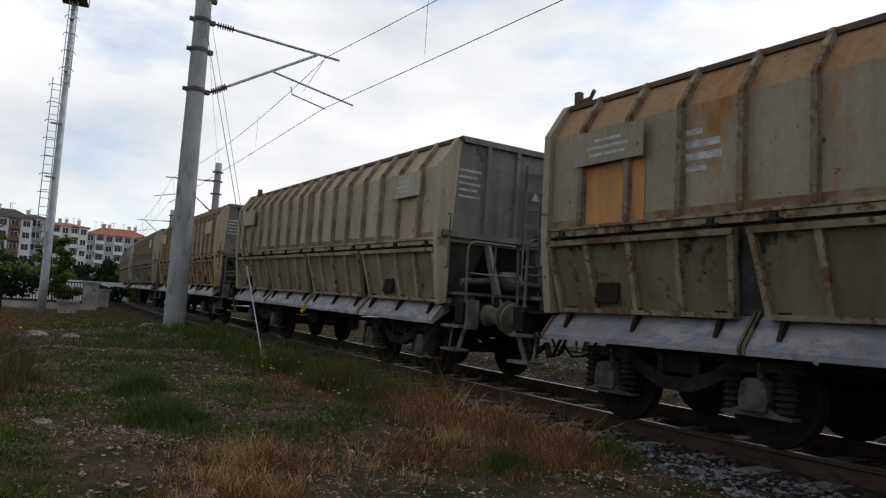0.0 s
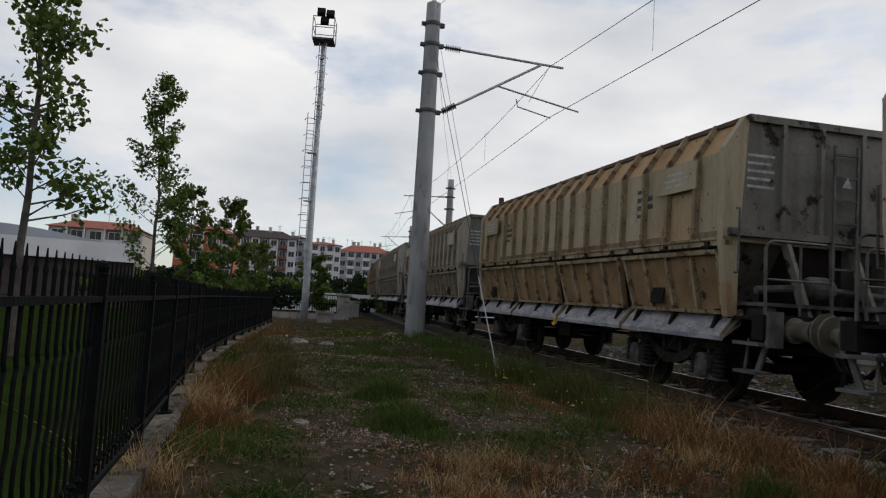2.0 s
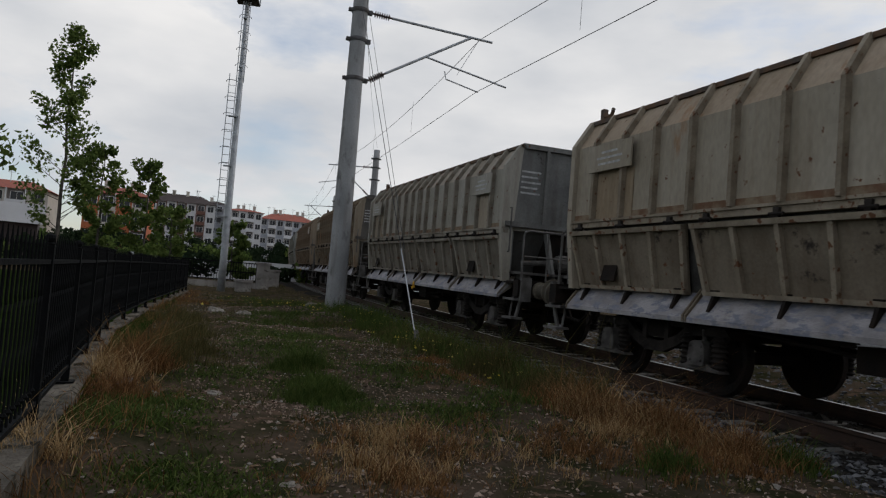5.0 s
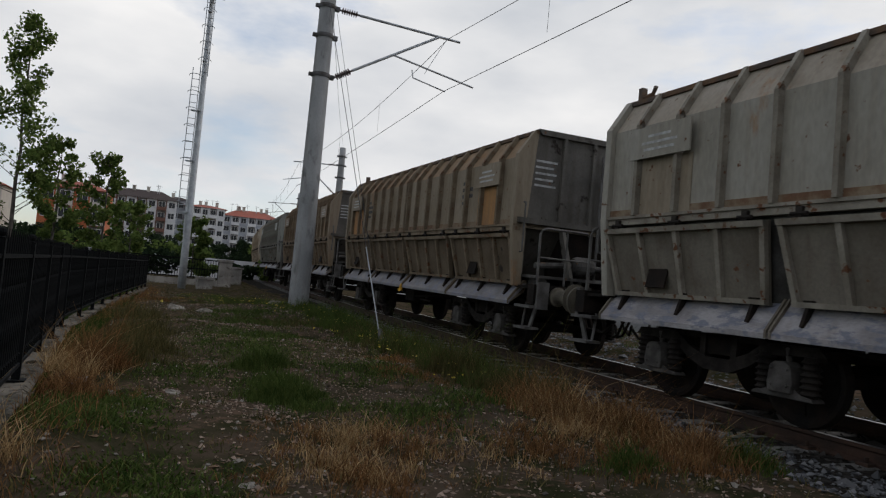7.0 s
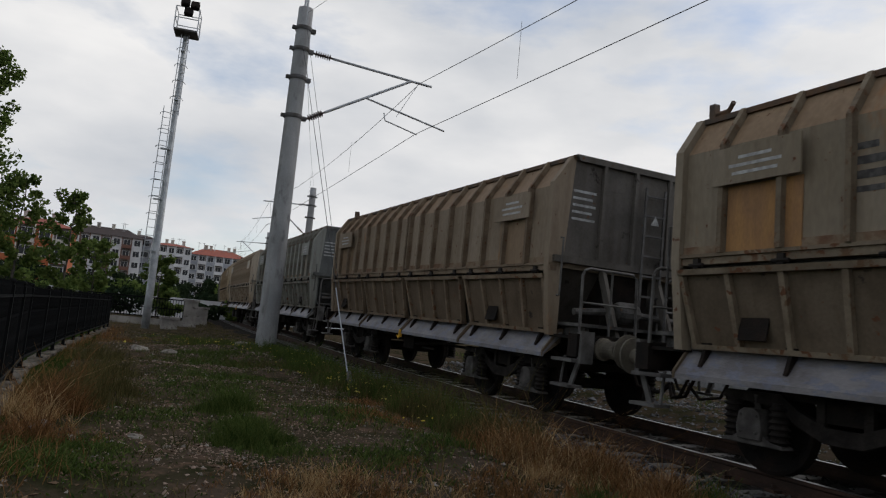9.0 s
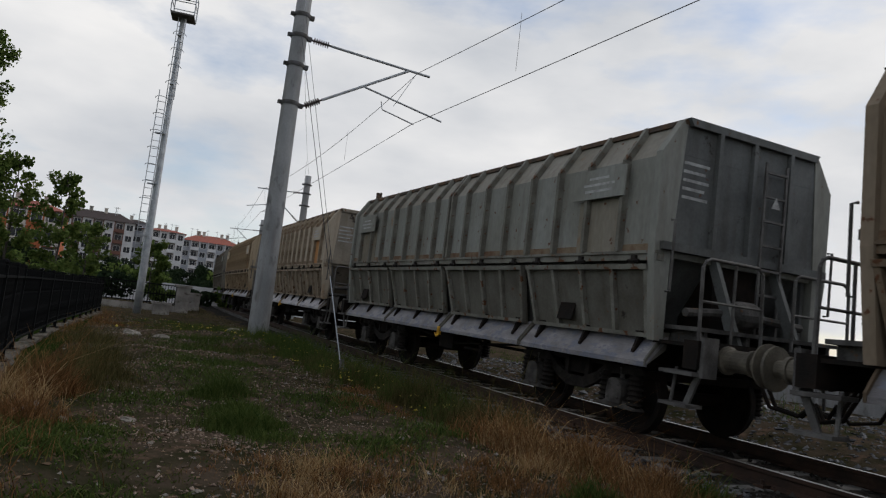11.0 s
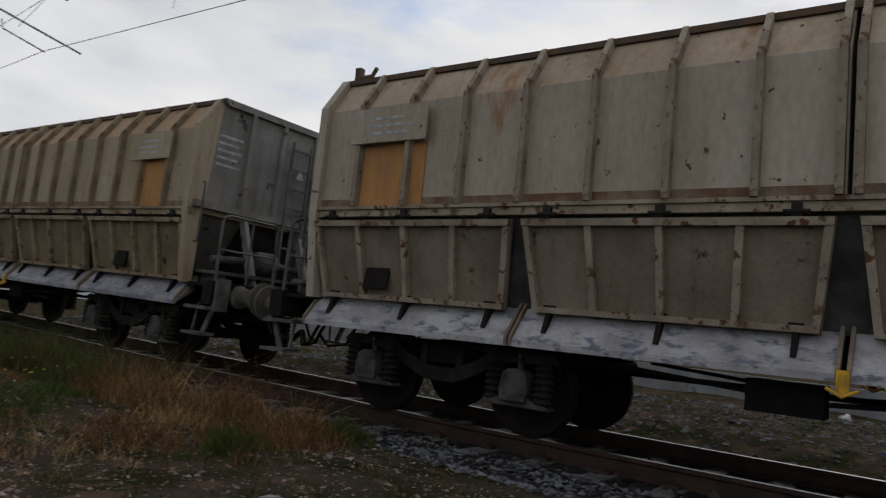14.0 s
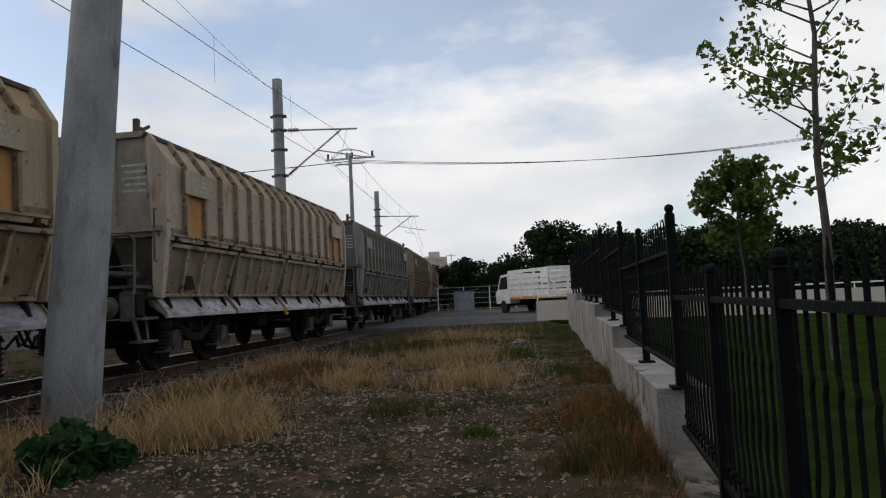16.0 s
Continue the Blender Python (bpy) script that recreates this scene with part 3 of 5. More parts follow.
            if s > 0:
                for k in (-1.0, 0.0, 1.0):
                    piece("hinge", hinge, door, pose(c + k, 0, 0))
                    piece("latch", latch, door, pose(c + k, 0, 0))
            if abs(c) > 2:
                bm = B()
                box(bm, c - 0.16, c + 0.16, 0, 0.02, -0.14, 0.14, Matrix.Translation((0.38, s * 1.27, 1.42)) @ Matrix.Rotation(s * radians(13), 4, "X"))
                part("tag_holder", bm, UNDER, door, "black document holder")
            bm = B()
            lo, hi = c - 1.305, c + 1.305
            prism(bm, [(s * 1.08, 1.20), (s * 1.12, 1.20), (s * 1.375, 0.90), (s * 1.375, 0.845), (s * 1.36, 0.845), (s * 1.355, 0.885), (s * 1.08, 1.16)], lo, hi)
            part("chute", bm, CHUTE, w, "scraped bare-metal chute lip")
            for k in (-1.29, 1.29):
                bm = B()
                prism(bm, [(s * 1.06, 1.25), (s * 1.13, 1.25), (s * 1.385, 0.93), (s * 1.385, 0.85), (s * 1.1, 1.05)], c + k - 0.014, c + k + 0.014)
                part("chute_cheek", bm, DOOR_PAINT, w)
        bm = B()
        box(bm, -0.04, 0.04, s * 1.36, s * 1.40, 0.78, 0.93)
        tube(bm, [(-0.1, s * 1.41, 0.80), (0.0, s * 1.42, 0.75), (0.1, s * 1.41, 0.80)], 0.014)
        tube(bm, [(0, s * 1.40, 0.9), (0, s * 1.41, 0.77)], 0.02)
        part("brake_lever", bm, YELLOW, w, "yellow brake changeover lever")
    for e in (1, -1):
        bm = B()
        v = prism(bm, [(1.30, 2.2), (0, 2.2), (-1.30, 2.2), (-1.08, 1.30), (1.08, 1.30)], e * 5.16, e * 5.2)
        for q in v:
            if q.co.z < 1.5:
                q.co.x -= e * 0.62
        part("slope_sheet", bm, SHADED_END_PAINT, w, "grey inward-sloping hopper end with shade put into its colour")
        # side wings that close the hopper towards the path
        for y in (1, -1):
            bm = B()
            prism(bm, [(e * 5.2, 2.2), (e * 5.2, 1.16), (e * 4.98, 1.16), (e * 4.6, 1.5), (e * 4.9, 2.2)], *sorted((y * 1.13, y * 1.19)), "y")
            part("end_wing", bm, SHADED_END_PAINT, w)
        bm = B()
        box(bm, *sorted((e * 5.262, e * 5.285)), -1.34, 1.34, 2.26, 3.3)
        part("end_wall", bm, SHADED_END_PAINT, w, "plain grey end wall with shade put into its colour")
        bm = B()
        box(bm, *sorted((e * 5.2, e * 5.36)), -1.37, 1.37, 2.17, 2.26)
        part("end_beam", bm, SHADED_END_PAINT, w)
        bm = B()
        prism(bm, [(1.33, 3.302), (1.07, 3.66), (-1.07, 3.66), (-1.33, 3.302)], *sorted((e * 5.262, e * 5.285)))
        part("end_gable", bm, SHADED_END_PAINT, w)
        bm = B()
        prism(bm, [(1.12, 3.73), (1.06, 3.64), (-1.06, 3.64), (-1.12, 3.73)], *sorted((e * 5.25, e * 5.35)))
        part("end_rim", bm, SHADED_END_PAINT, w)
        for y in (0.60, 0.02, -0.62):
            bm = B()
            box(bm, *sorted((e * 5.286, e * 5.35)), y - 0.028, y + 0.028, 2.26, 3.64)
            part("end_rib", bm, SHADED_END_PAINT, w)
        # dark block painting the shaded opening between the two platform stays
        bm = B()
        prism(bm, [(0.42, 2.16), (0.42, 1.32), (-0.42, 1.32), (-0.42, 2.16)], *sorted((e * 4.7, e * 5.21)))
        part("shaft", bm, UNDER, w, "dark block for the shaded opening under the end wall")
        for y in (0.50, -0.50):
            bm = B()
            prism(bm, [(e * 5.2, 2.17), (e * 5.32, 2.17), (e * 5.75, 1.2), (e * 5.6, 1.2)], y - 0.03, y + 0.03, "y")
            part("end_stay", bm, SHADED_END_PAINT, w)
        bm = B()
        box(bm, *sorted((e * 5.15, e * 5.75)), -1.16, 1.16, 1.30, 1.345)
        for y in (-1.0, -0.35, 0.35, 1.0):
            box(bm, *sorted((e * 5.15, e * 5.72)), y - 0.03, y + 0.03, 1.17, 1.30)
        part("platform", bm, END_DARK, w, "dark brakeman's platform")
        bm = B()
        tube(bm, [(e * 5.45, 1.05, 1.5), (e * 5.45, 0.3, 1.56), (e * 5.4, -0.9, 1.5)], 0.05, 8)
        lathe(bm, [(0.13, -0.18), (0.16, -0.1), (0.16, 0.1), (0.13, 0.18)], 14, Matrix.Translation((e * 5.5, 0.2, 1.55)))
        part("brake_cylinder", bm, END_DARK, w, "dusty pipes and brake cylinder")
        bm = B()
        for y in (-0.50, -0.14):
            box(bm, *sorted((e * 5.36, e * 5.385)), y - 0.018, y + 0.018, 1.35, 3.45)
        for k in range(7):
            box(bm, *sorted((e * 5.355, e * 5.39)), -0.50, -0.14, 1.52 + k * 0.30, 1.548 + k * 0.30)
        part("ladder", bm, GREY_STEEL, w, "grey steel ladder")
        bm = B()
        prism(bm, [(-0.40, 2.90), (-0.24, 2.90), (-0.32, 3.04)], *sorted((e * 5.391, e * 5.397)))
        part("warning_sign", bm, WHITE_FADED, w, "small faded warning triangle")
        for i in range(5):
            bm = B()
            box(bm, *sorted((e * 5.2855, e * 5.288)), 0.70 + (i % 2) * 0.06, 1.10, 3.2 - i * 0.10, 3.235 - i * 0.10)
            part("end_marking", bm, WHITE_FADED, w, "faded white stencilled bar")
        bm = B()
        box(bm, *sorted((e * 5.72, e * 5.92)), -1.3, 1.3, 0.90, 1.2)
        box(bm, *sorted((e * 5.2, e * 5.72)), -1.25, 1.25, 1.13, 1.17)
        part("headstock", bm, UNDER, w)
        bm = B()
        box(bm, *sorted((e * 5.9, e * 5.97)), 1.06, 1.26, 0.82, 1.24)
        part("end_plate", bm, GREY_STEEL, w)
        bm = B()
        box(bm, *sorted((e * 5.9, e * 5.97)), -1.26, -1.06, 0.82, 1.24)
        part("end_plate", bm, GREY_STEEL, w)
        for y in (0.875, -0.875):
            bm = B()
            rot = Matrix.Translation((e * 5.92, y, 1.03)) @ Matrix.Rotation(radians(-90 * e), 4, "Z")
            lathe(bm, [(0.15, 0.0), (0.15, 0.04), (0.115, 0.05), (0.115, 0.32), (0.135, 0.32), (0.135, 0.36), (0.09, 0.36), (0.09, 0.48), (0.22, 0.49), (0.225, 0.515), (0.12, 0.53)], 20, rot)
            part("buffer", bm, BUFFER, w, "greasy steel buffer", smooth=False)
        bm = B()
        tube(bm, [(e * 5.9, 0, 0.98), (e * 6.25, 0, 0.95), (e * 6.45, 0, 0.9)], 0.05)
        for y in (0.3, -0.3, 0.4):
            tube(bm, [(e * 5.92, y, 0.9), (e * 6.1, y, 0.6), (e * 6.35, y * 0.7, 0.55), (e * 6.47, y * 0.5, 0.7)], 0.022)
        part("coupling", bm, UNDER, w, "screw coupling and air hoses")
        for y in (1.2, -1.2):
            t = 1 if y > 0 else -1
            bm = B()
            tube(bm, [(e * 5.82, y, 1.2), (e * 5.80, y, 1.98), (e * 5.80, y - t * 0.04, 2.05), (e * 5.80, y - t * 0.11, 2.08), (e * 5.78, y - t * 0.86, 2.08), (e * 5.78, y - t * 0.93, 2.02), (e * 5.80, y - t * 0.95, 1.2)], 0.02, 8)
            tube(bm, [(e * 5.79, y - t * 0.5, 2.08), (e * 5.79, y - t * 0.5, 1.2)], 0.018)
            tube(bm, [(e * 5.81, y, 1.62), (e * 5.79, y - t * 0.95, 1.62)], 0.016)
            part("handrail", bm, GREY_STEEL, w, "bent tubular handrail")
            bm = B()
            tube(bm, [(e * 5.40, y * 1.1, 2.5), (e * 5.46, y * 1.1, 2.5), (e * 5.46, y * 1.1, 1.7), (e * 5.40, y * 1.1, 1.7)], 0.016)
            part("grab_bar", bm, GREY_STEEL, w)
            bm = B()
            box(bm, *sorted((e * 5.45, e * 5.92)), *sorted((t * 1.12, t * 1.36)), 0.83, 0.87)
            box(bm, *sorted((e * 5.5, e * 5.9)), *sorted((t * 1.15, t * 1.38)), 0.50, 0.535)
            tube(bm, [(e * 5.55, t * 1.25, 0.52), (e * 5.55, t * 1.2, 0.9)], 0.02)
            prism(bm, [(e * 5.78, 0.53), (e * 5.92, 0.85), (e * 5.84, 0.85), (e * 5.70, 0.53)], *sorted((t * 1.2, t * 1.23)), "y")
            part("step", bm, GREY_STEEL, w, "steel shunter's step")
    bm = B()
    box(bm, -0.04, 0.04, 0.9, 0.98, 3.68, 3.95, Matrix.Translation((5.25, 0, 0)))
    tube(bm, [(5.25, 0.94, 3.82), (5.05, 0.94, 3.83), (4.95, 0.98, 3.9)], 0.03)
    part("roof_crank", bm, DARK_EDGE, w, "dark roof crank")
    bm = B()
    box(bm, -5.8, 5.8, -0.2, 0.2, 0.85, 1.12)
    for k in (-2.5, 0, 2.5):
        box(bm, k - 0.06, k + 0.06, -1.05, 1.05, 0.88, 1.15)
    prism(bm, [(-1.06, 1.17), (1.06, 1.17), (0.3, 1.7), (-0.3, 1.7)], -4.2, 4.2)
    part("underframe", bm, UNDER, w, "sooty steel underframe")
    bm = B()
    for y in (0.95, -0.95):
        tube(bm, [(-2.1, y, 0.83), (-1.0, y, 0.74), (0.2, y, 0.66), (2.1, y, 0.80)], 0.022)
    tube(bm, [(-2.2, 0.3, 0.7), (2.2, 0.3, 0.7)], 0.03)
    box(bm, 0.15, 0.7, 0.7, 1.0, 0.55, 0.80)
    tube(bm, [(-1.4, -0.5, 0.68), (-0.2, -0.5, 0.68)], 0.15, 12)
    box(bm, -0.9, -0.3, 0.95, 1.0, 0.6, 0.64)
    part("brake_gear", bm, UNDER, w, "brake rods and air tank")
    build_bogie(w, -3.58)
    build_bogie(w, 3.58)
    return w


# paint of the wagon ends; their shade comes in through the object colour
SHADED_END_PAINT = material("end_wall_paint", (0.80, 0.82, 0.84), 0.8, 0, (0.56, 0.57, 0.58), 1.8, third=(0.03, 0.024, 0.02), third_at=0.65, by_object=True, bump=0.12, fine_scale=30, specks=0.69, streaks=True, spec=0.15)
END_DARK = material("dusty_platform_steel", (0.11, 0.105, 0.10), 0.85, 0, (0.05, 0.047, 0.045), 5, third=(0.16, 0.09, 0.05), third_at=0.62, spec=0.1)
# dark tone stands for the shade behind the doors
TROUGH = material("shade_toned_trough", (0.075, 0.072, 0.068), 0.85, 0, (0.035, 0.033, 0.03), 3, spec=0.1)
RUSTY_STRIP = material("rusty_strip", (0.20, 0.15, 0.10), 0.9, 0, (0.13, 0.07, 0.04), 6, bump=0.4)
MARK = material("dark_stencil", (0.045, 0.042, 0.04), 0.9, 0, (0.09, 0.085, 0.08), 20)
WHITE_FADED = material("faded_white", (0.42, 0.42, 0.41), 0.9, 0, (0.28, 0.28, 0.27), 12)
BUFFER = material("greasy_buffer", (0.085, 0.075, 0.06), 0.55, 0.2, (0.17, 0.15, 0.115), 3)
PITCH = 12.95
SHIFT = [(0.0, -8.6), (0.5, -5.15), (1.0, -1.66), (1.5, 1.87), (2.5, 9.03), (3.5, 16.2), (5.0, 27.2), (7.0, 41.9), (9.0, 56.7), (11.0, 71.8), (12.5, 83.5), (13.2, 89.05), (13.9, 94.6), (14.5, 99.3), (15.0, 103.2), (16.0, 111.1)]
# tone of the paint and how far rust and stains have spread, wagon by wagon from the first
LOOKS = [
    ((0.28, 0.25, 0.19), 0.105, "rust-stained beige hopper wagon with orange rust blotches"),
    ((0.355, 0.31, 0.24), 0.02, "beige-grey bogie hopper wagon with steel ribs"),
    ((0.38, 0.315, 0.215), 0.085, "pale beige hopper wagon with flaking rust patches"),
    ((0.325, 0.29, 0.235), 0.025, "light grey hopper wagon with black spots on its doors"),
    ((0.31, 0.295, 0.26), 0.01, "grey bogie hopper wagon with soot-streaked sides"),
    ((0.24, 0.20, 0.15), 0.055, "brownish hopper wagon with a rusty roof slope"),
    ((0.24, 0.19, 0.14), 0.03, "dark brown-grey bogie hopper wagon"),
    ((0.25, 0.255, 0.235), 0.015, "pale grey-green bogie hopper wagon"),
    ((0.415, 0.355, 0.28), 0.05, "cream-grey hopper wagon with orange label plates"),
    ((0.38, 0.305, 0.21), 0.04, "sand-coloured hopper wagon with a grey end wall"),
    ((0.19, 0.18, 0.155), 0.03, "dark grey last hopper wagon of the train"),
    ((0.28, 0.25, 0.195), 0.03, "weathered beige bogie hopper wagon"),
]


def shift_at(t):
    ts, ss = [r[0] for r in SHIFT], [r[1] for r in SHIFT]
    i = max(0, min(len(ts) - 2, next((k for k in range(len(ts) - 1) if t <= ts[k + 1]), len(ts) - 2)))

    def slope(k):
        a, b = max(0, k - 1), min(len(ts) - 1, k + 1)
        return (ss[b] - ss[a]) / (ts[b] - ts[a])
    h = ts[i + 1] - ts[i]
    u = (t - ts[i]) / h
    return (2 * u**3 - 3 * u**2 + 1) * ss[i] + (u**3 - 2 * u**2 + u) * h * slope(i) + (3 * u**2 - 2 * u**3) * ss[i + 1] + (u**3 - u**2) * h * slope(i + 1)


WAGONS = []


def build_train():
    first = build_wagon()
    row = [first] + [copy_thing(first, Matrix()) for _ in range(11)]
    for n, w in zip(range(-2, 10), row):
        tone, rust, label = LOOKS[(n + 1) % 12]
        tagged(w, label, "freight wagon", "wagons of the train")
        for ob in list(w.children_recursive):
            ob.color = (*tone, rust)
            if ob.name.startswith("roof_slope"):
                warm = 1.0 if n == 7 else 2.2
                ob.color = (tone[0] * 1.05, tone[1] * (1.0 - warm * rust), tone[2] * (0.97 - 1.8 * warm * rust), rust + 0.02)
            if ob.name.startswith("chute") and not ob.name.startswith("chute_cheek"):
                worn = min(1.0, max(0.5, sum(tone) / 1.08))
                worn *= 0.85 if n == 7 else 0.72
                ob.color = (worn * 1.03, worn * 0.98, worn * 0.97, 0.0 if n == 7 else 0.03)
            # ends toned dark for shade, facing away from light; wagon 8 is truly grey
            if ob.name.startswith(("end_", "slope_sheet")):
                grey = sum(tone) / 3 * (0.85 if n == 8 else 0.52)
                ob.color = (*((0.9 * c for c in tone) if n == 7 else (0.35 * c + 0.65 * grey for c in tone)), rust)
            if n == 1 and ob.name.startswith("discharge_door"):
                ob.color = (0.46, 0.32, 0.18, 0.05)
            if n == 2 and ob.name.startswith("discharge_door"):
                ob.color = (*tone, 0.075)
            if ob.name.startswith("label_plate"):
                ob.color = (0.72, 0.80, 0.95, 0) if n == 4 else (1, 1, 1, 0)
                if n not in (-1, 4, 7, 8):
                    ob.material_slots[0].link = "OBJECT"
                    ob.material_slots[0].material = PAINT
                    ob.color = (tone[0] * 0.92, tone[1] * 0.82, tone[2] * 0.72, rust + 0.05)
            if ob.name.startswith("wagon_marking"):
                if n == -1:
                    ob.material_slots[0].link = "OBJECT"
                    ob.material_slots[0].material = WHITE_FADED
                elif n not in (1, 4):
                    bpy.data.objects.remove(ob)
        WAGONS.append((n, w))


def motions():
    times = [0.5 * k for k in range(33)]
    fine_times = [0.08 * k for k in range(201)]
    for n, w in WAGONS:
        walk(w, [(t, rail_pose(n * PITCH + 5.3 - shift_at(t), 0, 0, 3.58)) for t in times])
    for n, w in WAGONS:
        if n < 0:
            continue
        for ob in w.children_recursive:
            if ob.name.startswith("wheelset"):
                x = ob.matrix_basis.translation.x
                walk(ob, [(t, pose(x, 0, 0.46) @ Matrix.Rotation(-shift_at(t) / 0.46, 4, "Y")) for t in fine_times])

# ---------- catenary poles, mast, wires ----------


def build_pole(spot, height, r0, r1, toward, label, arm=True, reach=2.75, z_wire=6.0, frame_top=False):
    """A tapered concrete pole; toward: the level way in which its bracket points."""
    p = new("catenary_pole", None)
    tagged(p, label, "catenary pole", "poles along the track")
    turn = math.atan2(toward.y, toward.x)
    p.matrix_basis = Matrix.Translation(spot) @ Matrix.Rotation(turn, 4, "Z")
    bm = B()
    n = 10
    tube(bm, [(0, 0, -0.3 + (height + 0.3) * k / n) for k in range(n + 1)], r0, 20, r1)
    part("shaft", bm, CONCRETE, p, smooth=True)

    def rad(z):
        return r0 + (r1 - r0) * z / height
    if not arm:
        return p
    up, low = z_wire + 1.55, z_wire - 0.2
    for z in (up, low, up + 0.55, up - 0.75):
        bm = B()
        lathe(bm, [(rad(z) + 0.02, -0.05), (rad(z) + 0.03, 0), (rad(z) + 0.02, 0.05)], 20, Matrix.Translation((0, 0, z)) @ Matrix.Rotation(radians(90), 4, "X"))
        box(bm, rad(z), rad(z) + 0.12, -0.06, 0.06, z - 0.05, z + 0.05)
        box(bm, -rad(z) - 0.1, -rad(z), -0.05, 0.05, z - 0.04, z + 0.04)
        part("clamp", bm, CLAMP, p, "bolted dark steel clamp")
    ends = {}
    for z, tip in ((up, (reach + 0.35, up - 0.12)), (low, (reach - 0.25, up - 0.1))):
        a, b = Vector((rad(z) + 0.1, 0, z)), Vector((tip[0], 0, tip[1]))
        d = (b - a).normalized()
        bm = B()
        for k in range(7):
            lathe(bm, [(0.03, -0.02), (0.09, 0), (0.03, 0.02)], 10, Matrix.Translation(a + d * (0.1 + 0.06 * k)) @ d.to_track_quat("Y", "Z").to_matrix().to_4x4())
        tube(bm, [a, a + d * 0.6], 0.025)
        part("insulator", bm, INSULATOR, p, "ribbed brown insulator")
        bm = B()
        tube(bm, [a + d * 0.55, b], 0.035, 8)
        part("bracket_tube", bm, GALV, p)
        ends[z] = (a, d, b)
    a, d, b = ends[low]
    q = a + d * (b - a).length * 0.55
    bm = B()
    tube(bm, [q, (reach + 0.85, 0, z_wire + 0.28)], 0.025)
    tube(bm, [(q.x + 0.55, 0, z_wire + 0.42), (q.x + 0.6, 0, z_wire + 0.22), (reach + 0.05, 0, z_wire + 0.02)], 0.018)
    tube(bm, [(q.x + 0.9, 0, z_wire + 0.38), (reach - 0.05, 0, up - 0.15)], 0.008)
    part("registration_arm", bm, GALV, p)
    if frame_top:
        bm = B()
        for y in (-0.16, 0.16):
            tube(bm, [(0, y, height - 0.8), (0, y, height + 0.85)], 0.03)
        tube(bm, [(0, -0.18, height + 0.85), (0, 0.18, height + 0.85)], 0.035)
        tube(bm, [(0, 0, height + 0.85), (0, 0.02, height + 0.35)], 0.03)
        tube(bm, [(0, 0.0, height + 0.35), (0.05, -0.14, height - 0.1)], 0.012)
        part("pulley_frame", bm, GALV, p, "steel pulley frame on the pole top")
    return p


def wire(bm, a, b, sag, r, n=14):
    a, b = Vector(a), Vector(b)
    tube(bm, [a.lerp(b, k / n) - Vector((0, 0, 4 * sag * (k / n) * (1 - k / n))) for k in range(n + 1)], r, 5)


P1, P2, PB, PC, PE = (17.2, 3.3), (42.0, -2.5), (-5.7, 2.85), (-25.5, -2.2), (-54.5, -2.9)
P2B = (70.0, -2.6)


def build_catenary():
    for (q, d), label, kw in (
        (P1, "round concrete catenary pole with a steel bracket", dict(frame_top=True)),
        (P2, "far concrete catenary pole beyond the track", {}),
        (P2B, "far concrete catenary pole beyond the track", {}),
        (PC, "concrete catenary pole behind the wagons", {}),
        (PE, "distant concrete catenary pole with two arms", {}),
    ):
        spot, mid = track(q, d, -0.1), track(q, 0, -0.1)
        build_pole(spot, 9.75 if q < 0 else 8.85, 0.255, 0.185, (mid - spot).normalized(), label, reach=abs(d) + (0.5 if q == PC[0] else 0.0), z_wire=6.2, **kw)
    spot = track(*PB, -0.1)
    pb = build_pole(spot, 9.5, 0.25, 0.19, AWAY, "stained leaning concrete pole rising from a green weed", arm=False)
    pb.matrix_basis = Matrix.Translation(spot) @ Vector((0.015, -0.075, 1)).to_track_quat("Z", "Y").to_matrix().to_4x4()
    qs = [P2B[0] + 30, P2B[0], P2[0], P1[0], PC[0], PE[0], PE[0] - 28, PE[0] - 56]
    holder = tagged(new("overhead_line", None), "dark catenary and contact wires over the track", "overhead wire")
    for a, b in zip(qs, qs[1:]):
        contact, carrier = B(), B()
        wire(contact, track(a, 0.0, 6.12), track(b, 0.0, 6.12), 0.05, 0.0085)
        wire(carrier, track(a, 0.0, 7.55), track(b, 0.0, 7.55), 0.45, 0.0085)
        part("contact_wire", contact, WIRE, holder)
        part("carrier_wire", carrier, WIRE, holder)
        n = max(3, int(abs(b - a) / 5))
        for k in range(1, n):
            u = k / n
            bm = B()
            tube(bm, [track(a + (b - a) * u, 0, 6.12), track(a + (b - a) * u, 0, 7.55 - 4 * 0.45 * u * (1 - u))], 0.004, 4)
            part("dropper", bm, WIRE, holder)
    # return wire on the pole heads
    bm = B()
    for a, b in ((P1, PC), (PC, PE)):
        wire(bm, track(*a, 8.6), track(*b, 9.0), 0.5, 0.0055)
    wire(bm, track(*P1, 8.6), track(*P2, 8.9), 0.4, 0.0055)
    tagged(new("feeder_wire", mesh_of("feeder_wire", bm, WIRE)), "thin feeder wire between the pole heads", "overhead wire")
    # anchor guys of the first pole
    g = tagged(new("guy_anchor", None), "guy wire with a pale sleeve anchored in the grass", "guy wire")
    top, foot = track(*P1, 7.9), Vector((-3.2, 10.9, -0.08))
    bm = B()
    tube(bm, [foot, foot.lerp(top, 0.2)], 0.011, 8)
    part("sleeve", bm, GALV, g, "pale plastic sleeve")
    bm = B()
    tube(bm, [foot.lerp(top, 0.2), top], 0.007, 5)
    tube(bm, [foot.lerp(top, 0.2) + Vector((0.06, 0, 0)), top + Vector((0.05, 0, 0.5))], 0.005, 5)
    part("cable", bm, WIRE, g)
    bm = B()
    box(bm, -0.06, 0.06, -0.06, 0.06, -0.1, 0.14, Matrix.Translation(foot))
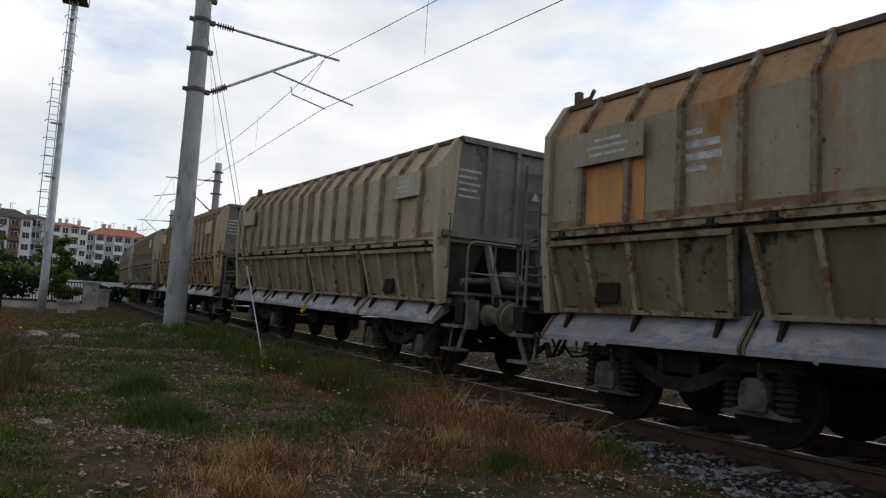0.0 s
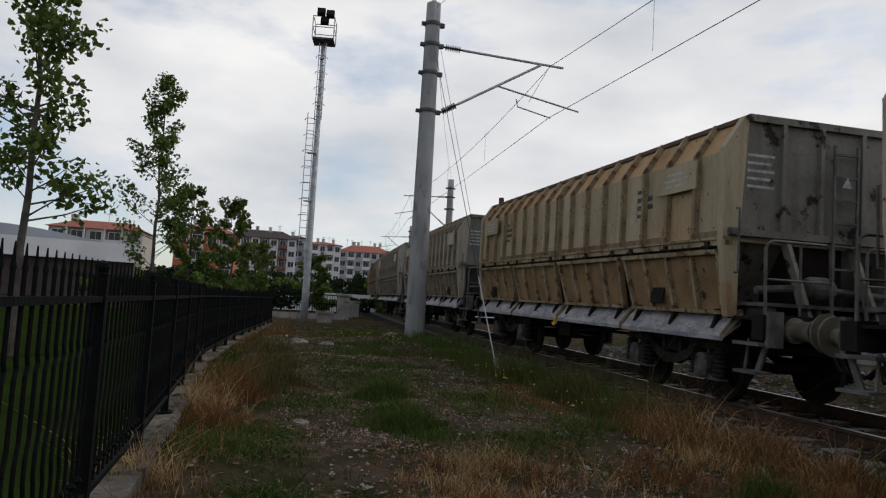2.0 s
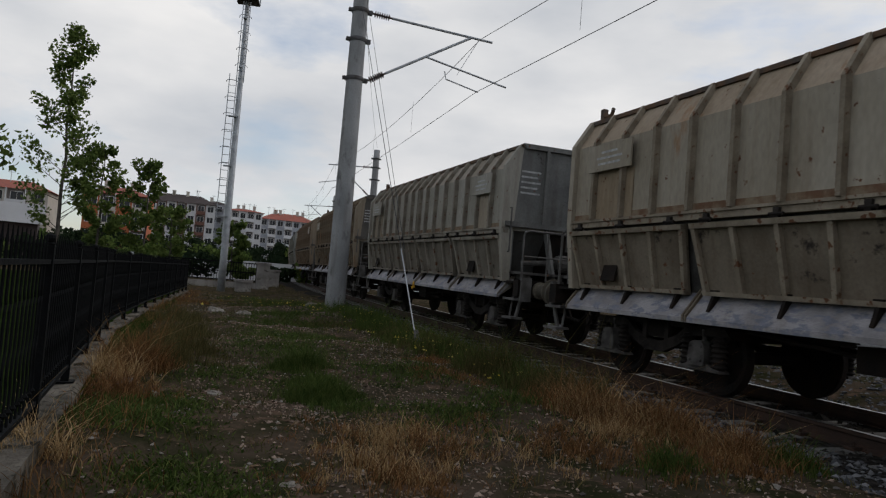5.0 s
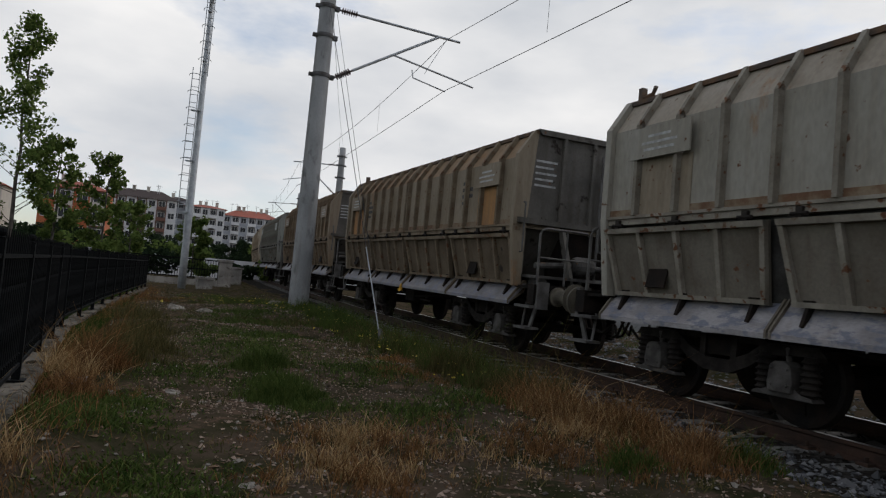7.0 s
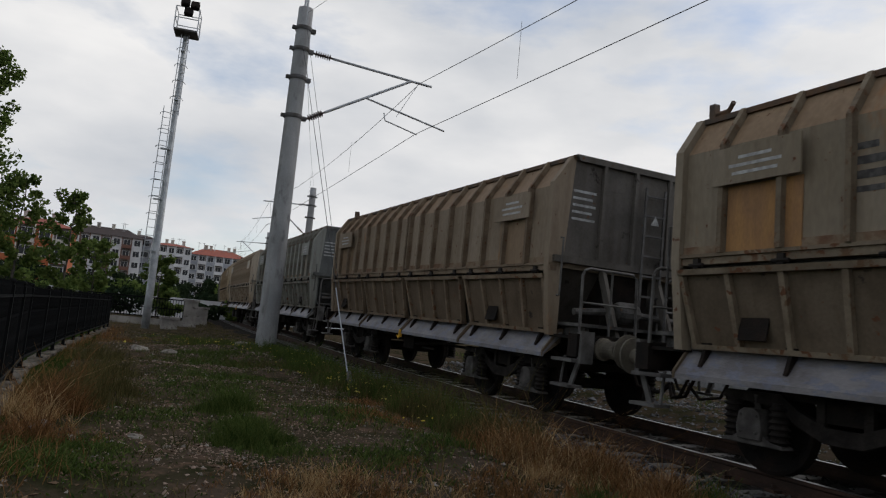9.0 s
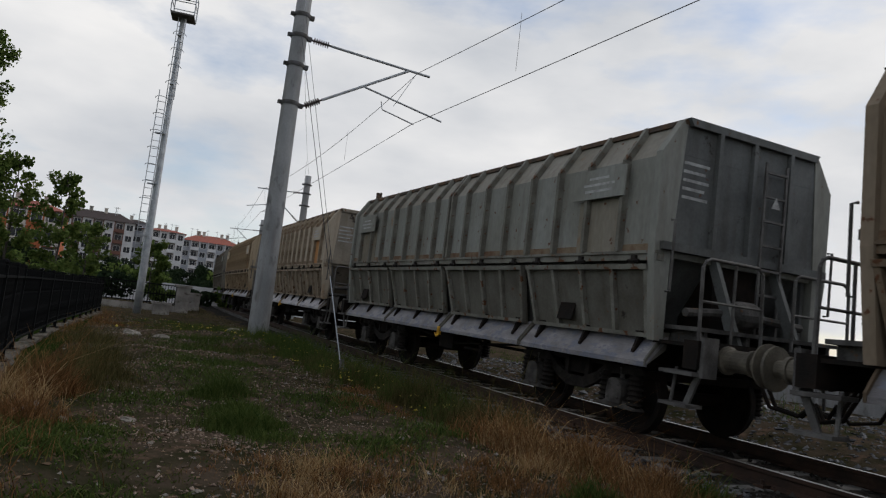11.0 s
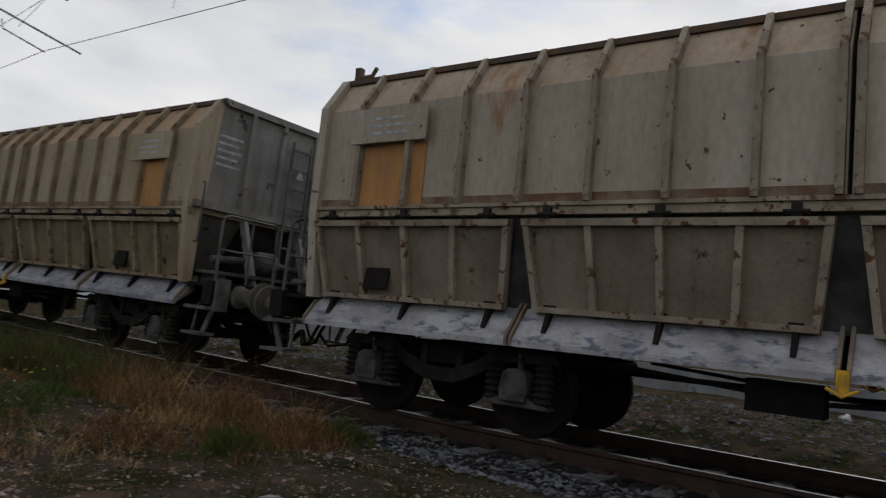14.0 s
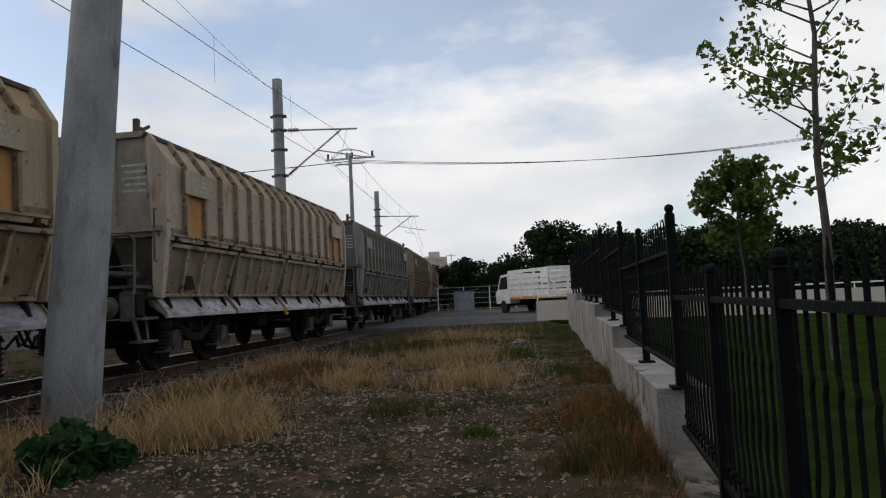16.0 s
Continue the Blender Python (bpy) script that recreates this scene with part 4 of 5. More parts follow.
    tube(bm, [foot, foot.lerp(top, 0.03) + Vector((0.03, 0, 0))], 0.04)
    part("turnbuckle", bm, GREY_STEEL, g)


def build_mast():
    m = new("floodlight_mast", None)
    m.matrix_basis = pose(-15.6, 24.9, -0.1, 0, 0, 25)
    tagged(m, "tall slim floodlight mast with a caged ladder", "floodlight mast")
    bm = B()
    tube(bm, [(0, 0, 11.76 * k / 8) for k in range(9)], 0.15, 12, 0.09)
    part("shaft", bm, GALV, m, smooth=True)
    bm = B()
    for xc, z0, z1 in ((-0.27, 2.2, 8.7), (0.0, 8.4, 11.7)):
        for s in (-0.14, 0.14):
            tube(bm, [(xc + s, -0.17, z0), (xc + s, -0.17, z1)], 0.017, 5)
        for k in range(int((z1 - z0) / 0.31)):
            z = z0 + 0.15 + k * 0.31
            tube(bm, [(xc - 0.14, -0.17, z), (xc + 0.14, -0.17, z)], 0.012, 4)
    part("ladder", bm, GALV, m)
    for k in range(11):
        z = 4.4 + k * 0.66
        xc = -0.27 if z < 8.6 else 0.0
        bm = B()
        tube(bm, [(xc - 0.24 * math.cos(a), -0.17 - 0.42 * math.sin(a), z) for a in (math.pi * i / 6 for i in range(7))], 0.014, 4)
        part("cage_hoop", bm, GALV, m)
    for k in range(5):
        bm = B()
        box(bm, -0.34 if k < 3 else -0.1, 0.05, -0.18, 0.02, 3 + k * 2, 3.04 + k * 2)
        part("standoff", bm, GALV, m)
    bm = B()
    box(bm, -0.44, 0.44, -0.44, 0.44, 11.75, 11.82)
    part("platform", bm, GREY_STEEL, m, "dark grated platform")
    bm = B()
    for x in (-0.44, 0.44):
        for y in (-0.44, 0.44):
            tube(bm, [(x, y, 11.8), (x, y, 12.7)], 0.022, 5)
    for z in (12.25, 12.7):
        tube(bm, [(-0.44, -0.44, z), (0.44, -0.44, z), (0.44, 0.44, z), (-0.44, 0.44, z), (-0.44, -0.44, z)], 0.02, 5)
    part("guard_rail", bm, GALV, m)
    for x, z in ((-0.12, 12.86), (0.25, 12.8), (0.04, 12.5)):
        bm = B()
        box(bm, -0.16, 0.16, -0.12, 0.06, -0.16, 0.16, pose(x, -0.42, z, -25))
        box(bm, -0.13, 0.13, -0.14, -0.12, -0.13, 0.13, pose(x, -0.42, z, -25))
        part("floodlight", bm, UNDER, m, "dark floodlight housing")


def build_cross_pole():
    """The power line pole beyond the track, with its cross arm and line."""
    p = new("power_pole", None)
    p.matrix_basis = pose(32.8, -25.0, -0.1, 0, 0, 35)
    tagged(p, "slim concrete power line pole with a cross arm", "power pole")
    bm = B()
    tube(bm, [(0, 0, 0), (0, 0, 9.8)], 0.16, 12, 0.10)
    part("shaft", bm, CONCRETE, p)
    bm = B()
    box(bm, -1.5, 1.5, -0.05, 0.05, 9.45, 9.55)
    box(bm, -0.9, 0.9, -0.05, 0.05, 9.15, 9.22)
    part("cross_arm", bm, GALV, p)
    for x in (-0.12, 0.2, 1.35, -1.35):
        bm = B()
        lathe(bm, [(0.05, 0), (0.08, 0.1), (0.05, 0.16), (0.08, 0.24), (0.04, 0.32)], 10, Matrix.Translation((x, 0, 9.55)) @ Matrix.Rotation(radians(90), 4, "X"))
        part("insulator", bm, INSULATOR, p)
    bm = B()
    for k in range(3):
        a = math.pi * k / 3
        tube(bm, [(-1.2 + 2.4 * i / 10, 0.3 * math.sin(a + i), 9.6 + 0.45 * math.sin(math.pi * i / 10)) for i in range(11)], 0.012, 4)
    part("jumper", bm, WIRE, p)
    line = tagged(new("power_line", None), "three thin power line wires", "power line")
    for k in range(3):
        bm = B()
        wire(bm, (32.5 + k * 0.5, -25.4 + k * 0.3, 9.3), (5 + k * 0.3, -60 + k * 0.6, 12.5), 1.6, 0.014, 20)
        part("conductor", bm, WIRE, line)
        bm = B()
        wire(bm, (32.5 + k * 0.5, -25.4 + k * 0.3, 9.3), (58, 6 + k * 0.6, 9.0), 0.9, 0.014, 20)
        part("conductor", bm, WIRE, line)


# ---------- fence ----------
FENCE = [(-14.2, 20.6), (-8.9, 11.7), (-6.3, 7.6), (-2.95, 3.1), (-0.7, -0.05), (0.62, -1.99), (1.22, -2.87), (1.89, -3.84)]
WALLED = [((1.93, -3.90), (3.8, -6.4), 0.38), ((3.8, -6.4), (5.6, -8.8), 0.60), ((5.6, -8.8), (9.2, -13.5), 0.78), ((9.2, -13.5), (13.0, -18.4), 0.95)]


def picket_mesh(h):
    bm = B()
    r = 0.0065
    tube(bm, [(0, 0, 0.10), (0, 0, 0.30 * h), (0.018, 0, 0.36 * h), (0.018, 0, 0.42 * h), (0, 0, 0.48 * h), (0, 0, 0.66 * h), (-0.012, 0, 0.69 * h), (0, 0, 0.72 * h), (0, 0, h * 0.95)], r, 5)
    tube(bm, [(0, 0, h * 0.95), (0, 0, h * 0.97), (0, 0, h * 1.02)], 0.009, 5, 0.002)
    lathe(bm, [(0.01, -0.012), (0.018, 0), (0.01, 0.012)], 6, Matrix.Translation((0, 0, 0.2 * h)) @ Matrix.Rotation(radians(90), 4, "X"))
    return mesh_of("picket", bm, IRON)


def post_mesh(h):
    bm = B()
    box(bm, -0.026, 0.026, -0.026, 0.026, 0.0, h)
    box(bm, -0.06, 0.06, -0.06, 0.06, 0.0, 0.015)
    lathe(bm, [(0.021, 0.0), (0.025, 0.006), (0.017, 0.012), (0.024, 0.021), (0.028, 0.034), (0.023, 0.05), (0.006, 0.06)], 12, Matrix.Translation((0, 0, h)) @ Matrix.Rotation(radians(90), 4, "X"))
    return mesh_of("post", bm, IRON)


def build_fence():
    picket, post = picket_mesh(0.99), post_mesh(0.95)
    kerb = tagged(new("fence_kerb", None), "broken pale concrete kerb under the fence", "kerb", kind="structure")
    rng = random.Random(4)
    for (ax, ay), (bx, by) in zip(FENCE, FENCE[1:]):
        L = math.hypot(bx - ax, by - ay)
        ang = math.degrees(math.atan2(by - ay, bx - ax))
        n = max(1, round(L / 1.2))
        for i in range(n):
            bm = B()
            x0, x1 = L * i / n + 0.006, L * (i + 1) / n - 0.006
            box(bm, x0, x1, -0.09, 0.10, -0.3, 0.06 + rng.uniform(-0.015, 0.015))
            bmesh.ops.bevel(bm, geom=bm.edges[:], offset=0.015, segments=1, affect="EDGES")
            for v in bm.verts:
                v.co += Vector((0, rng.uniform(-0.03, 0.03), rng.uniform(-0.02, 0.015)))
            ob = part("kerb_block", bm, KERB, kerb)
            ob.matrix_basis = pose(ax, ay, 0, 0, 0, ang)
        panels = max(1, round(L / 1.5))
        for i in range(panels):
            f = new("fence_panel", None)
            f.matrix_basis = pose(ax + (bx - ax) * i / panels, ay + (by - ay) * i / panels, 0.05, 0, 0, ang)
            tagged(f, "black wrought-iron fence panel with twisted pickets", "fence", "panels of the black iron fence")
            w = L / panels
            piece("post", post, f, None, "square post with a ball finial")
            for z in (0.12, 0.86):
                bm = B()
                box(bm, 0, w, -0.018, 0.018, z - 0.012, z + 0.012)
                part("rail_bar", bm, IRON, f)
            k = round(w / 0.095)
            for j in range(1, k):
                piece("picket", picket, f, pose(w * j / k, 0, 0))
    picket, post = picket_mesh(1.0), post_mesh(1.02)
    for (ax, ay), (bx, by), top in WALLED:
        L = math.hypot(bx - ax, by - ay)
        ang = math.degrees(math.atan2(by - ay, bx - ax))
        bm = B()
        box(bm, 0, L, -0.16, 0.14, -0.4, top)
        ob = new("retaining_wall", mesh_of("retaining_wall", bm, PALE_CONCRETE))
        ob.matrix_basis = pose(ax, ay, 0, 0, 0, ang)
        tagged(ob, "stepped rough concrete plinth wall under the fence", "wall", kind="structure")
        panels = max(1, round(L / 1.5))
        for i in range(panels):
            f = new("fence_panel", None)
            f.matrix_basis = pose(ax + (bx - ax) * i / panels, ay + (by - ay) * i / panels, top, 0, 0, ang)
            tagged(f, "black wrought-iron fence panel on the concrete wall", "fence", "panels of the black iron fence")
            w = L / panels
            piece("post", post, f, None, "square post with a ball finial")
            for z in (0.12, 0.80):
                bm = B()
                box(bm, 0, w, -0.018, 0.018, z - 0.012, z + 0.012)
                part("rail_bar", bm, IRON, f)
            k = round(w / 0.12)
            for j in range(1, k):
                piece("picket", picket, f, pose(w * j / k, 0, 0))


# ---------- trees and plants ----------


def leaf_cloud(centres, sizes, per, leaf, seed, name, mat, parent, squash=0.8):
    """Loose clumps of folded leaves round the given centres."""
    rng = np.random.default_rng(seed)
    c = np.repeat(np.array(centres, float), per, 0)
    s = np.repeat(np.array(sizes, float), per)
    n = len(c)
    d = rng.normal(0, 1, (n, 3))
    d /= np.linalg.norm(d, axis=1)[:, None]
    p = c + d * (s * rng.uniform(0.25, 1.0, n) ** 0.6)[:, None] * (1, 1, squash)
    a = rng.normal(0, 1, (n, 3))
    a /= np.linalg.norm(a, axis=1)[:, None]
    b = np.cross(a, rng.normal(0, 1, (n, 3)))
    b /= np.linalg.norm(b, axis=1)[:, None]
    up = np.cross(a, b)
    l = leaf * rng.uniform(0.6, 1.3, n)[:, None]
    v = np.stack([p - a * l, p - b * l * 0.75 + up * l * 0.25, p + a * l, p + b * l * 0.75 + up * l * 0.25], 1)
    f = np.array([(0, 1, 2), (0, 2, 3)])[None] + 4 * np.arange(n)[:, None, None]
    return piece(name, arrays_mesh(name, v.reshape(-1, 3), f.reshape(-1, 3), mat), parent)


def build_young_tree(spot, height, crown_from, width, seed, label, leaf=0.07, per=34, limbs=26, taper=False):
    rng = random.Random(seed)
    t = new("plane_tree", None)
    t.matrix_basis = pose(*spot)
    tagged(t, label, "tree", "young trees behind the fence")
    bm = B()
    bend = [(rng.uniform(-0.012, 0.012) * k, rng.uniform(-0.012, 0.012) * k, height * k / 8) for k in range(9)]
    tube(bm, bend, 0.03 + height * 0.0052, 8, 0.010)
    part("trunk", bm, BARK, t)
    centres, sizes = [], []
    for i in range(limbs):
        bm = B()
        u = crown_from + (1 - crown_from) * (i + rng.random()) / limbs
        k = min(7, int(u * 8))
        base = Vector(bend[k]).lerp(Vector(bend[k + 1]), u * 8 - k)
        a = rng.uniform(0, 6.28)
        reach = width * (0.35 + 0.75 * math.sin(math.pi * min(1, (u - crown_from) / (1 - crown_from) * 0.85 + 0.12))) * rng.uniform(0.5, 1.1)
        if taper:
            reach = width * (1.05 - 0.85 * (u - crown_from) / (1 - crown_from)) * rng.uniform(0.45, 1.1)
        tip = base + Vector((math.cos(a) * reach, math.sin(a) * reach, reach * rng.uniform(0.3, 0.9)))
        mid = base.lerp(tip, 0.5) + Vector((0, 0, -0.05 * reach))
        tube(bm, [base, mid, tip], 0.014, 4, 0.004)
        for v in (0.55, 0.8, 1.0):
            centres.append(base.lerp(tip, v)[:])
            sizes.append(rng.uniform(0.13, 0.30) * (0.6 + 0.08 * height))
        part("limb", bm, BARK, t)
    leaf_cloud(centres, sizes, per, leaf, seed, "crown", LEAF, t, 1.0)
    return t


def build_pine(spot, height, width, seed, label="dark pine tree far behind the lawn"):
    rng = random.Random(seed)
    t = new("pine_tree", None)
    t.matrix_basis = pose(*spot)
    tagged(t, label, "tree", "dark pines in the distance")
    bm = B()
    tube(bm, [(0, 0, 0), (rng.uniform(-0.3, 0.3), 0, height * 0.5), (0, 0, height * 0.9)], 0.22, 7, 0.05)
    part("trunk", bm, BARK, t)
    centres, sizes = [], []
    for i in range(60):
        u = 0.08 + 0.84 * rng.random()
        r = width * 0.5 * math.sqrt(rng.random()) * (1.15 - 0.75 * u)
        a = rng.uniform(0, 6.28)
        centres.append((r * math.cos(a), r * math.sin(a), height * u * rng.uniform(0.9, 1.03)))
        sizes.append(width * rng.uniform(0.06, 0.19))
    leaf_cloud(centres, sizes, 110, 0.14, seed, "crown", PINE, t, 0.7)
    return t


def build_shrub(spot, size, seed, mat, label, name="shrub", per=60, leaf=0.09):
    rng = random.Random(seed)
    t = new(name, None)
    t.matrix_basis = pose(*spot)
    tagged(t, label, "bush")
    c = [(rng.uniform(-1, 1) * size, rng.uniform(-1, 1) * size, rng.uniform(0.2, 1.0) * size) for _ in range(12)]
    radii = [size * rng.uniform(0.3, 0.5) for _ in c]
    for g in range(3):
        leaf_cloud(c[g::3], radii[g::3], per, leaf, seed + 7 * g, "leaves", mat, t)
    return t


# ---------- houses ----------


def build_block(name, spot, turn, width, depth, storeys, mat, roof_mat, label, bays, balcony=True, second=None, base=0.0, roof_h=1.8, storey=2.9, chimneys=2):
    h = new(name, None)
    h.matrix_basis = pose(spot[0], spot[1], base, 0, 0, turn)
    tagged(h, label, "apartment house", "houses beyond the park")
    H = storeys * storey
    bm = B()
    box(bm, -width / 2, width / 2, 0, depth, 0, H)
    part("wall", bm, mat, h)
    bm = B()
    o = 0.6
    v = [bm.verts.new(p) for p in ((-width / 2 - o, -o, H), (width / 2 + o, -o, H), (width / 2 + o, depth + o, H), (-width / 2 - o, depth + o, H), (-width / 2 + depth * 0.35, depth / 2, H + roof_h), (width / 2 - depth * 0.35, depth / 2, H + roof_h))]
    for f in ((0, 1, 5, 4), (1, 2, 5), (2, 3, 4, 5), (3, 0, 4), (3, 2, 1, 0)):
        bm.faces.new([v[i] for i in f])
    roof = part("roof", bm, roof_mat, h)
    rng = random.Random(hash_of(label))
    for _ in range(chimneys):
        bm = B()
        x = rng.uniform(-width * 0.35, width * 0.35)
        box(bm, x - 0.4, x + 0.4, depth * 0.4, depth * 0.4 + 0.7, H + roof_h * 0.4, H + roof_h + 0.8)
        box(bm, x - 0.5, x + 0.5, depth * 0.4 - 0.1, depth * 0.4 + 0.8, H + roof_h + 0.8, H + roof_h + 0.95)
        part("chimney", bm, CREAM_WALL, roof)
    for _ in range(chimneys):
        # thin aerials beside the chimneys
        bm = B()
        x = rng.uniform(-width * 0.4, width * 0.4)
        tube(bm, [(x, depth * 0.35, H + roof_h * 0.4), (x, depth * 0.35, H + roof_h + 1.6)], 0.05, 4)
        tube(bm, [(x - 0.6, depth * 0.35, H + roof_h + 1.3), (x + 0.6, depth * 0.35, H + roof_h + 1.3)], 0.04, 4)
        part("aerial", bm, GALV, roof)
    bay = width / bays
    for s in range(storeys):
        for b in range(bays):
            x = -width / 2 + bay * (b + 0.5)
            z = s * storey + 0.9
            ww, hh = bay * 0.30, 1.45
            if balcony and b % 2 == 1:
                bm = B()
                box(bm, x - bay * 0.5, x + bay * 0.5, -1.2, 0, s * storey, s * storey + 0.16)
                box(bm, x - bay * 0.5, x + bay * 0.5, -1.22, -1.10, s * storey + 0.16, s * storey + 0.95)
                part("balcony", bm, second or WHITE_WALL, h)
                # dark panel painting shade behind the parapet, and posts carrying the next slab
                bm = B()
                box(bm, x - bay * 0.47, x + bay * 0.47, -0.03, 0.0, s * storey + 0.2, (s + 1) * storey - 0.12)
                part("recess", bm, SHADED_WALL, h, "dark panel painting the shade inside the balcony")
                for k in (-1, 1):
                    bm = B()
                    box(bm, x + k * bay * 0.47 - 0.09, x + k * bay * 0.47 + 0.09, -1.2, -1.02, s * storey + 0.95, (s + 1) * storey)
                    part("balcony_post", bm, second or WHITE_WALL, h)
                z, hh = s * storey + 0.25, 2.1
            bm = B()
            box(bm, x - ww - 0.08, x + ww + 0.08, -0.06, 0.0, z - 0.08, z + hh + 0.08)
            win = part("window", bm, WHITE_PAINT, h)
            for k in (-1, 1):
                bm = B()
                a, c = sorted((x + k * 0.03, x + k * ww))
                box(bm, a, c, -0.075, -0.062, z, z + hh)
                part("pane", bm, PANE, win)
    return h


def hash_of(text):
    return sum((i + 1) * ord(c) for i, c in enumerate(text)) % 9973


def build_far_left():
    face = 33
    build_block("apartment_house", (-83.5, 99.5), face, 10, 10, 4, ORANGE_WALL, ROOF_RED, "orange-red apartment house behind young trees", 4, base=-0.2, second=CREAM_WALL, roof_h=1.6)
    build_block("apartment_house", (-119, 166.8), face, 17.5, 12, 6, WHITE_WALL, ROOF_DARK, "white and brown apartment house with a dark roof", 7, base=-0.2, second=BROWN_WALL, roof_h=2.6, chimneys=4)
    build_block("apartment_house", (-118, 181), face, 6.5, 12, 6, GREY_WALL, ROOF_DARK, "plain grey gable-end apartment house", 1, balcony=False, base=-0.2, roof_h=1.2, storey=3.15, chimneys=1)
    build_block("apartment_house", (-110.5, 184), face, 11, 12, 6, WHITE_WALL, ROOF_RED, "white apartment house with balconies", 5, base=-0.2, roof_h=1.2, chimneys=3)
    build_block("apartment_house", (-103.5, 199), face, 17, 13, 6, GREY_WALL, ROOF_RED, "grey apartment house with a red hipped roof", 7, base=-0.2, roof_h=2.6, storey=2.75, chimneys=5)
    build_block("apartment_house", (-106, 97), face, 16, 10, 4, CREAM_WALL, ROOF_RED, "cream apartment house on the slope", 5, base=-0.2)
    build_block("apartment_house", (-150, 190), face, 26, 12, 6, CREAM_WALL, ROOF_RED, "cream apartment house behind the others", 8, base=-0.2, storey=3.1)
    for i in range(13):
        a = i / 12
        build_pine((-82 + 36 * a, 72 + 32 * a, -0.2), 4.6 + 0.9 * math.sin(i * 2.1), 6.5, 200 + i, "dense dark tree before the houses")
    # low modern pavilion
    p = new("pavilion", None)
    p.matrix_basis = pose(-44.5, 40.5, 0, 0, 0, 44)
    tagged(p, "long white low pavilion with a curved roof", "pavilion")
    bm = B()
    box(bm, -19, 3, 0, 10, 0, 3.3)
    part("hall", bm, ROOF_DARK, p)
    bm = B()
    box(bm, -19.5, 3.4, -0.6, 0, 2.9, 4.3)
    part("fascia", bm, WHITE_WALL, p, "white fascia band")
    bm = B()
    prism(bm, [(-16 + 17 * k / 10, 4.3 + 1.0 * math.sin(math.pi * k / 10)) for k in range(11)], 1, 8, "y")
    part("roof", bm, GREY_WALL, p)
    # parapet of the road before the houses
    bm = B()
    box(bm, -6, 26, -0.2, 0.2, 0, 1.55)
    w = new("parapet_wall", mesh_of("parapet_wall", bm, WHITE_WALL))
    w.matrix_basis = pose(-30, 47, -0.1, 0, 0, 33)
    tagged(w, "long white road parapet wall", "wall", kind="structure")
    for i in range(16):
        a = i / 15
        build_shrub((-52 + 34 * a, 52 + 24 * a, 0.2), 2.0 + 0.5 * math.sin(i * 2.3), 100 + i, PINE if i % 3 else LEAF, "dense dark hedge bush before the houses", per=90, leaf=0.2)
    for i in range(10):
        a = i / 9
        build_shrub((-36 + 18 * a, 33 + 11 * a, 0.2), 1.0 + 0.4 * math.sin(i * 1.7), 130 + i, PINE if i % 2 else LEAF, "low dark garden bush by the white parapet", per=70, leaf=0.14)
    build_young_tree((-17.6, 18.5, -0.1), 8.2, 0.20, 1.55, 11, "slender young plane tree with thin leaves", leaf=0.06, per=36, limbs=44, taper=True)
    build_young_tree((-17.2, 19.8, -0.1), 4.6, 0.22, 0.9, 12, "small young tree beside the taller one", leaf=0.07)
    build_young_tree((-16.6, 21.4, -0.1), 4.4, 0.22, 0.9, 13, "small young tree beside the taller one", leaf=0.07)
    build_young_tree((-8.3, 6.45, -0.1), 5.9, 0.30, 1.0, 14, "leafy young plane tree close behind the fence", leaf=0.05, per=26, limbs=40, taper=True)
    build_young_tree((-24.0, 33.0, -0.1), 3.8, 0.25, 0.9, 15, "small young tree by the gate", leaf=0.09)
    build_young_tree((-20.5, 33.5, -0.1), 3.2, 0.25, 0.8, 16, "small young tree by the gate", leaf=0.09)
    # gate with stone piers
    for x, y, h in ((-17.4, 31.3, 1.25), (-18.6, 34.6, 0.95), (-15.4, 26.2, 0.45)):
        g = new("gate_pier", None)
        g.matrix_basis = pose(x, y, -0.1, 0, 0, 35)
        tagged(g, "pale stone gate pier with a cap", "gate pier", "piers by the gate")
        bm = B()
        box(bm, -0.3, 0.3, -0.3, 0.3, 0, h)
        part("shaft", bm, PALE_CONCRETE, g)
        bm = B()
        box(bm, -0.36, 0.36, -0.36, 0.36, h, h + 0.1)
        part("cap", bm, PALE_CONCRETE, g)
    bm = B()
    box(bm, 0, 4.4, -0.12, 0.12, 0, 0.32)
    lw = new("garden_wall", mesh_of("garden_wall", bm, PALE_CONCRETE))
    lw.matrix_basis = pose(-20.8, 28.4, -0.1, 0, 0, 40)
    tagged(lw, "low pale garden wall under an iron gate", "wall", kind="structure")
    f = new("iron_gate", None)
    f.matrix_basis = pose(-20.8, 28.4, 0.24, 0, 0, 40)
    tagged(f, "black iron gate panel on the low garden wall", "gate")
    for z in (0.05, 0.45, 0.9):
        bm = B()
        box(bm, 0, 4.4, -0.02, 0.02, z, z + 0.05)
        part("rail_bar", bm, IRON, f)
    bm = B()
    box(bm, -0.012, 0.012, -0.012, 0.012, 0, 0.95)
    me = mesh_of("bar", bm, IRON)
    for k in range(37):
        piece("bar", me, f, pose(k * 0.122, 0, 0))


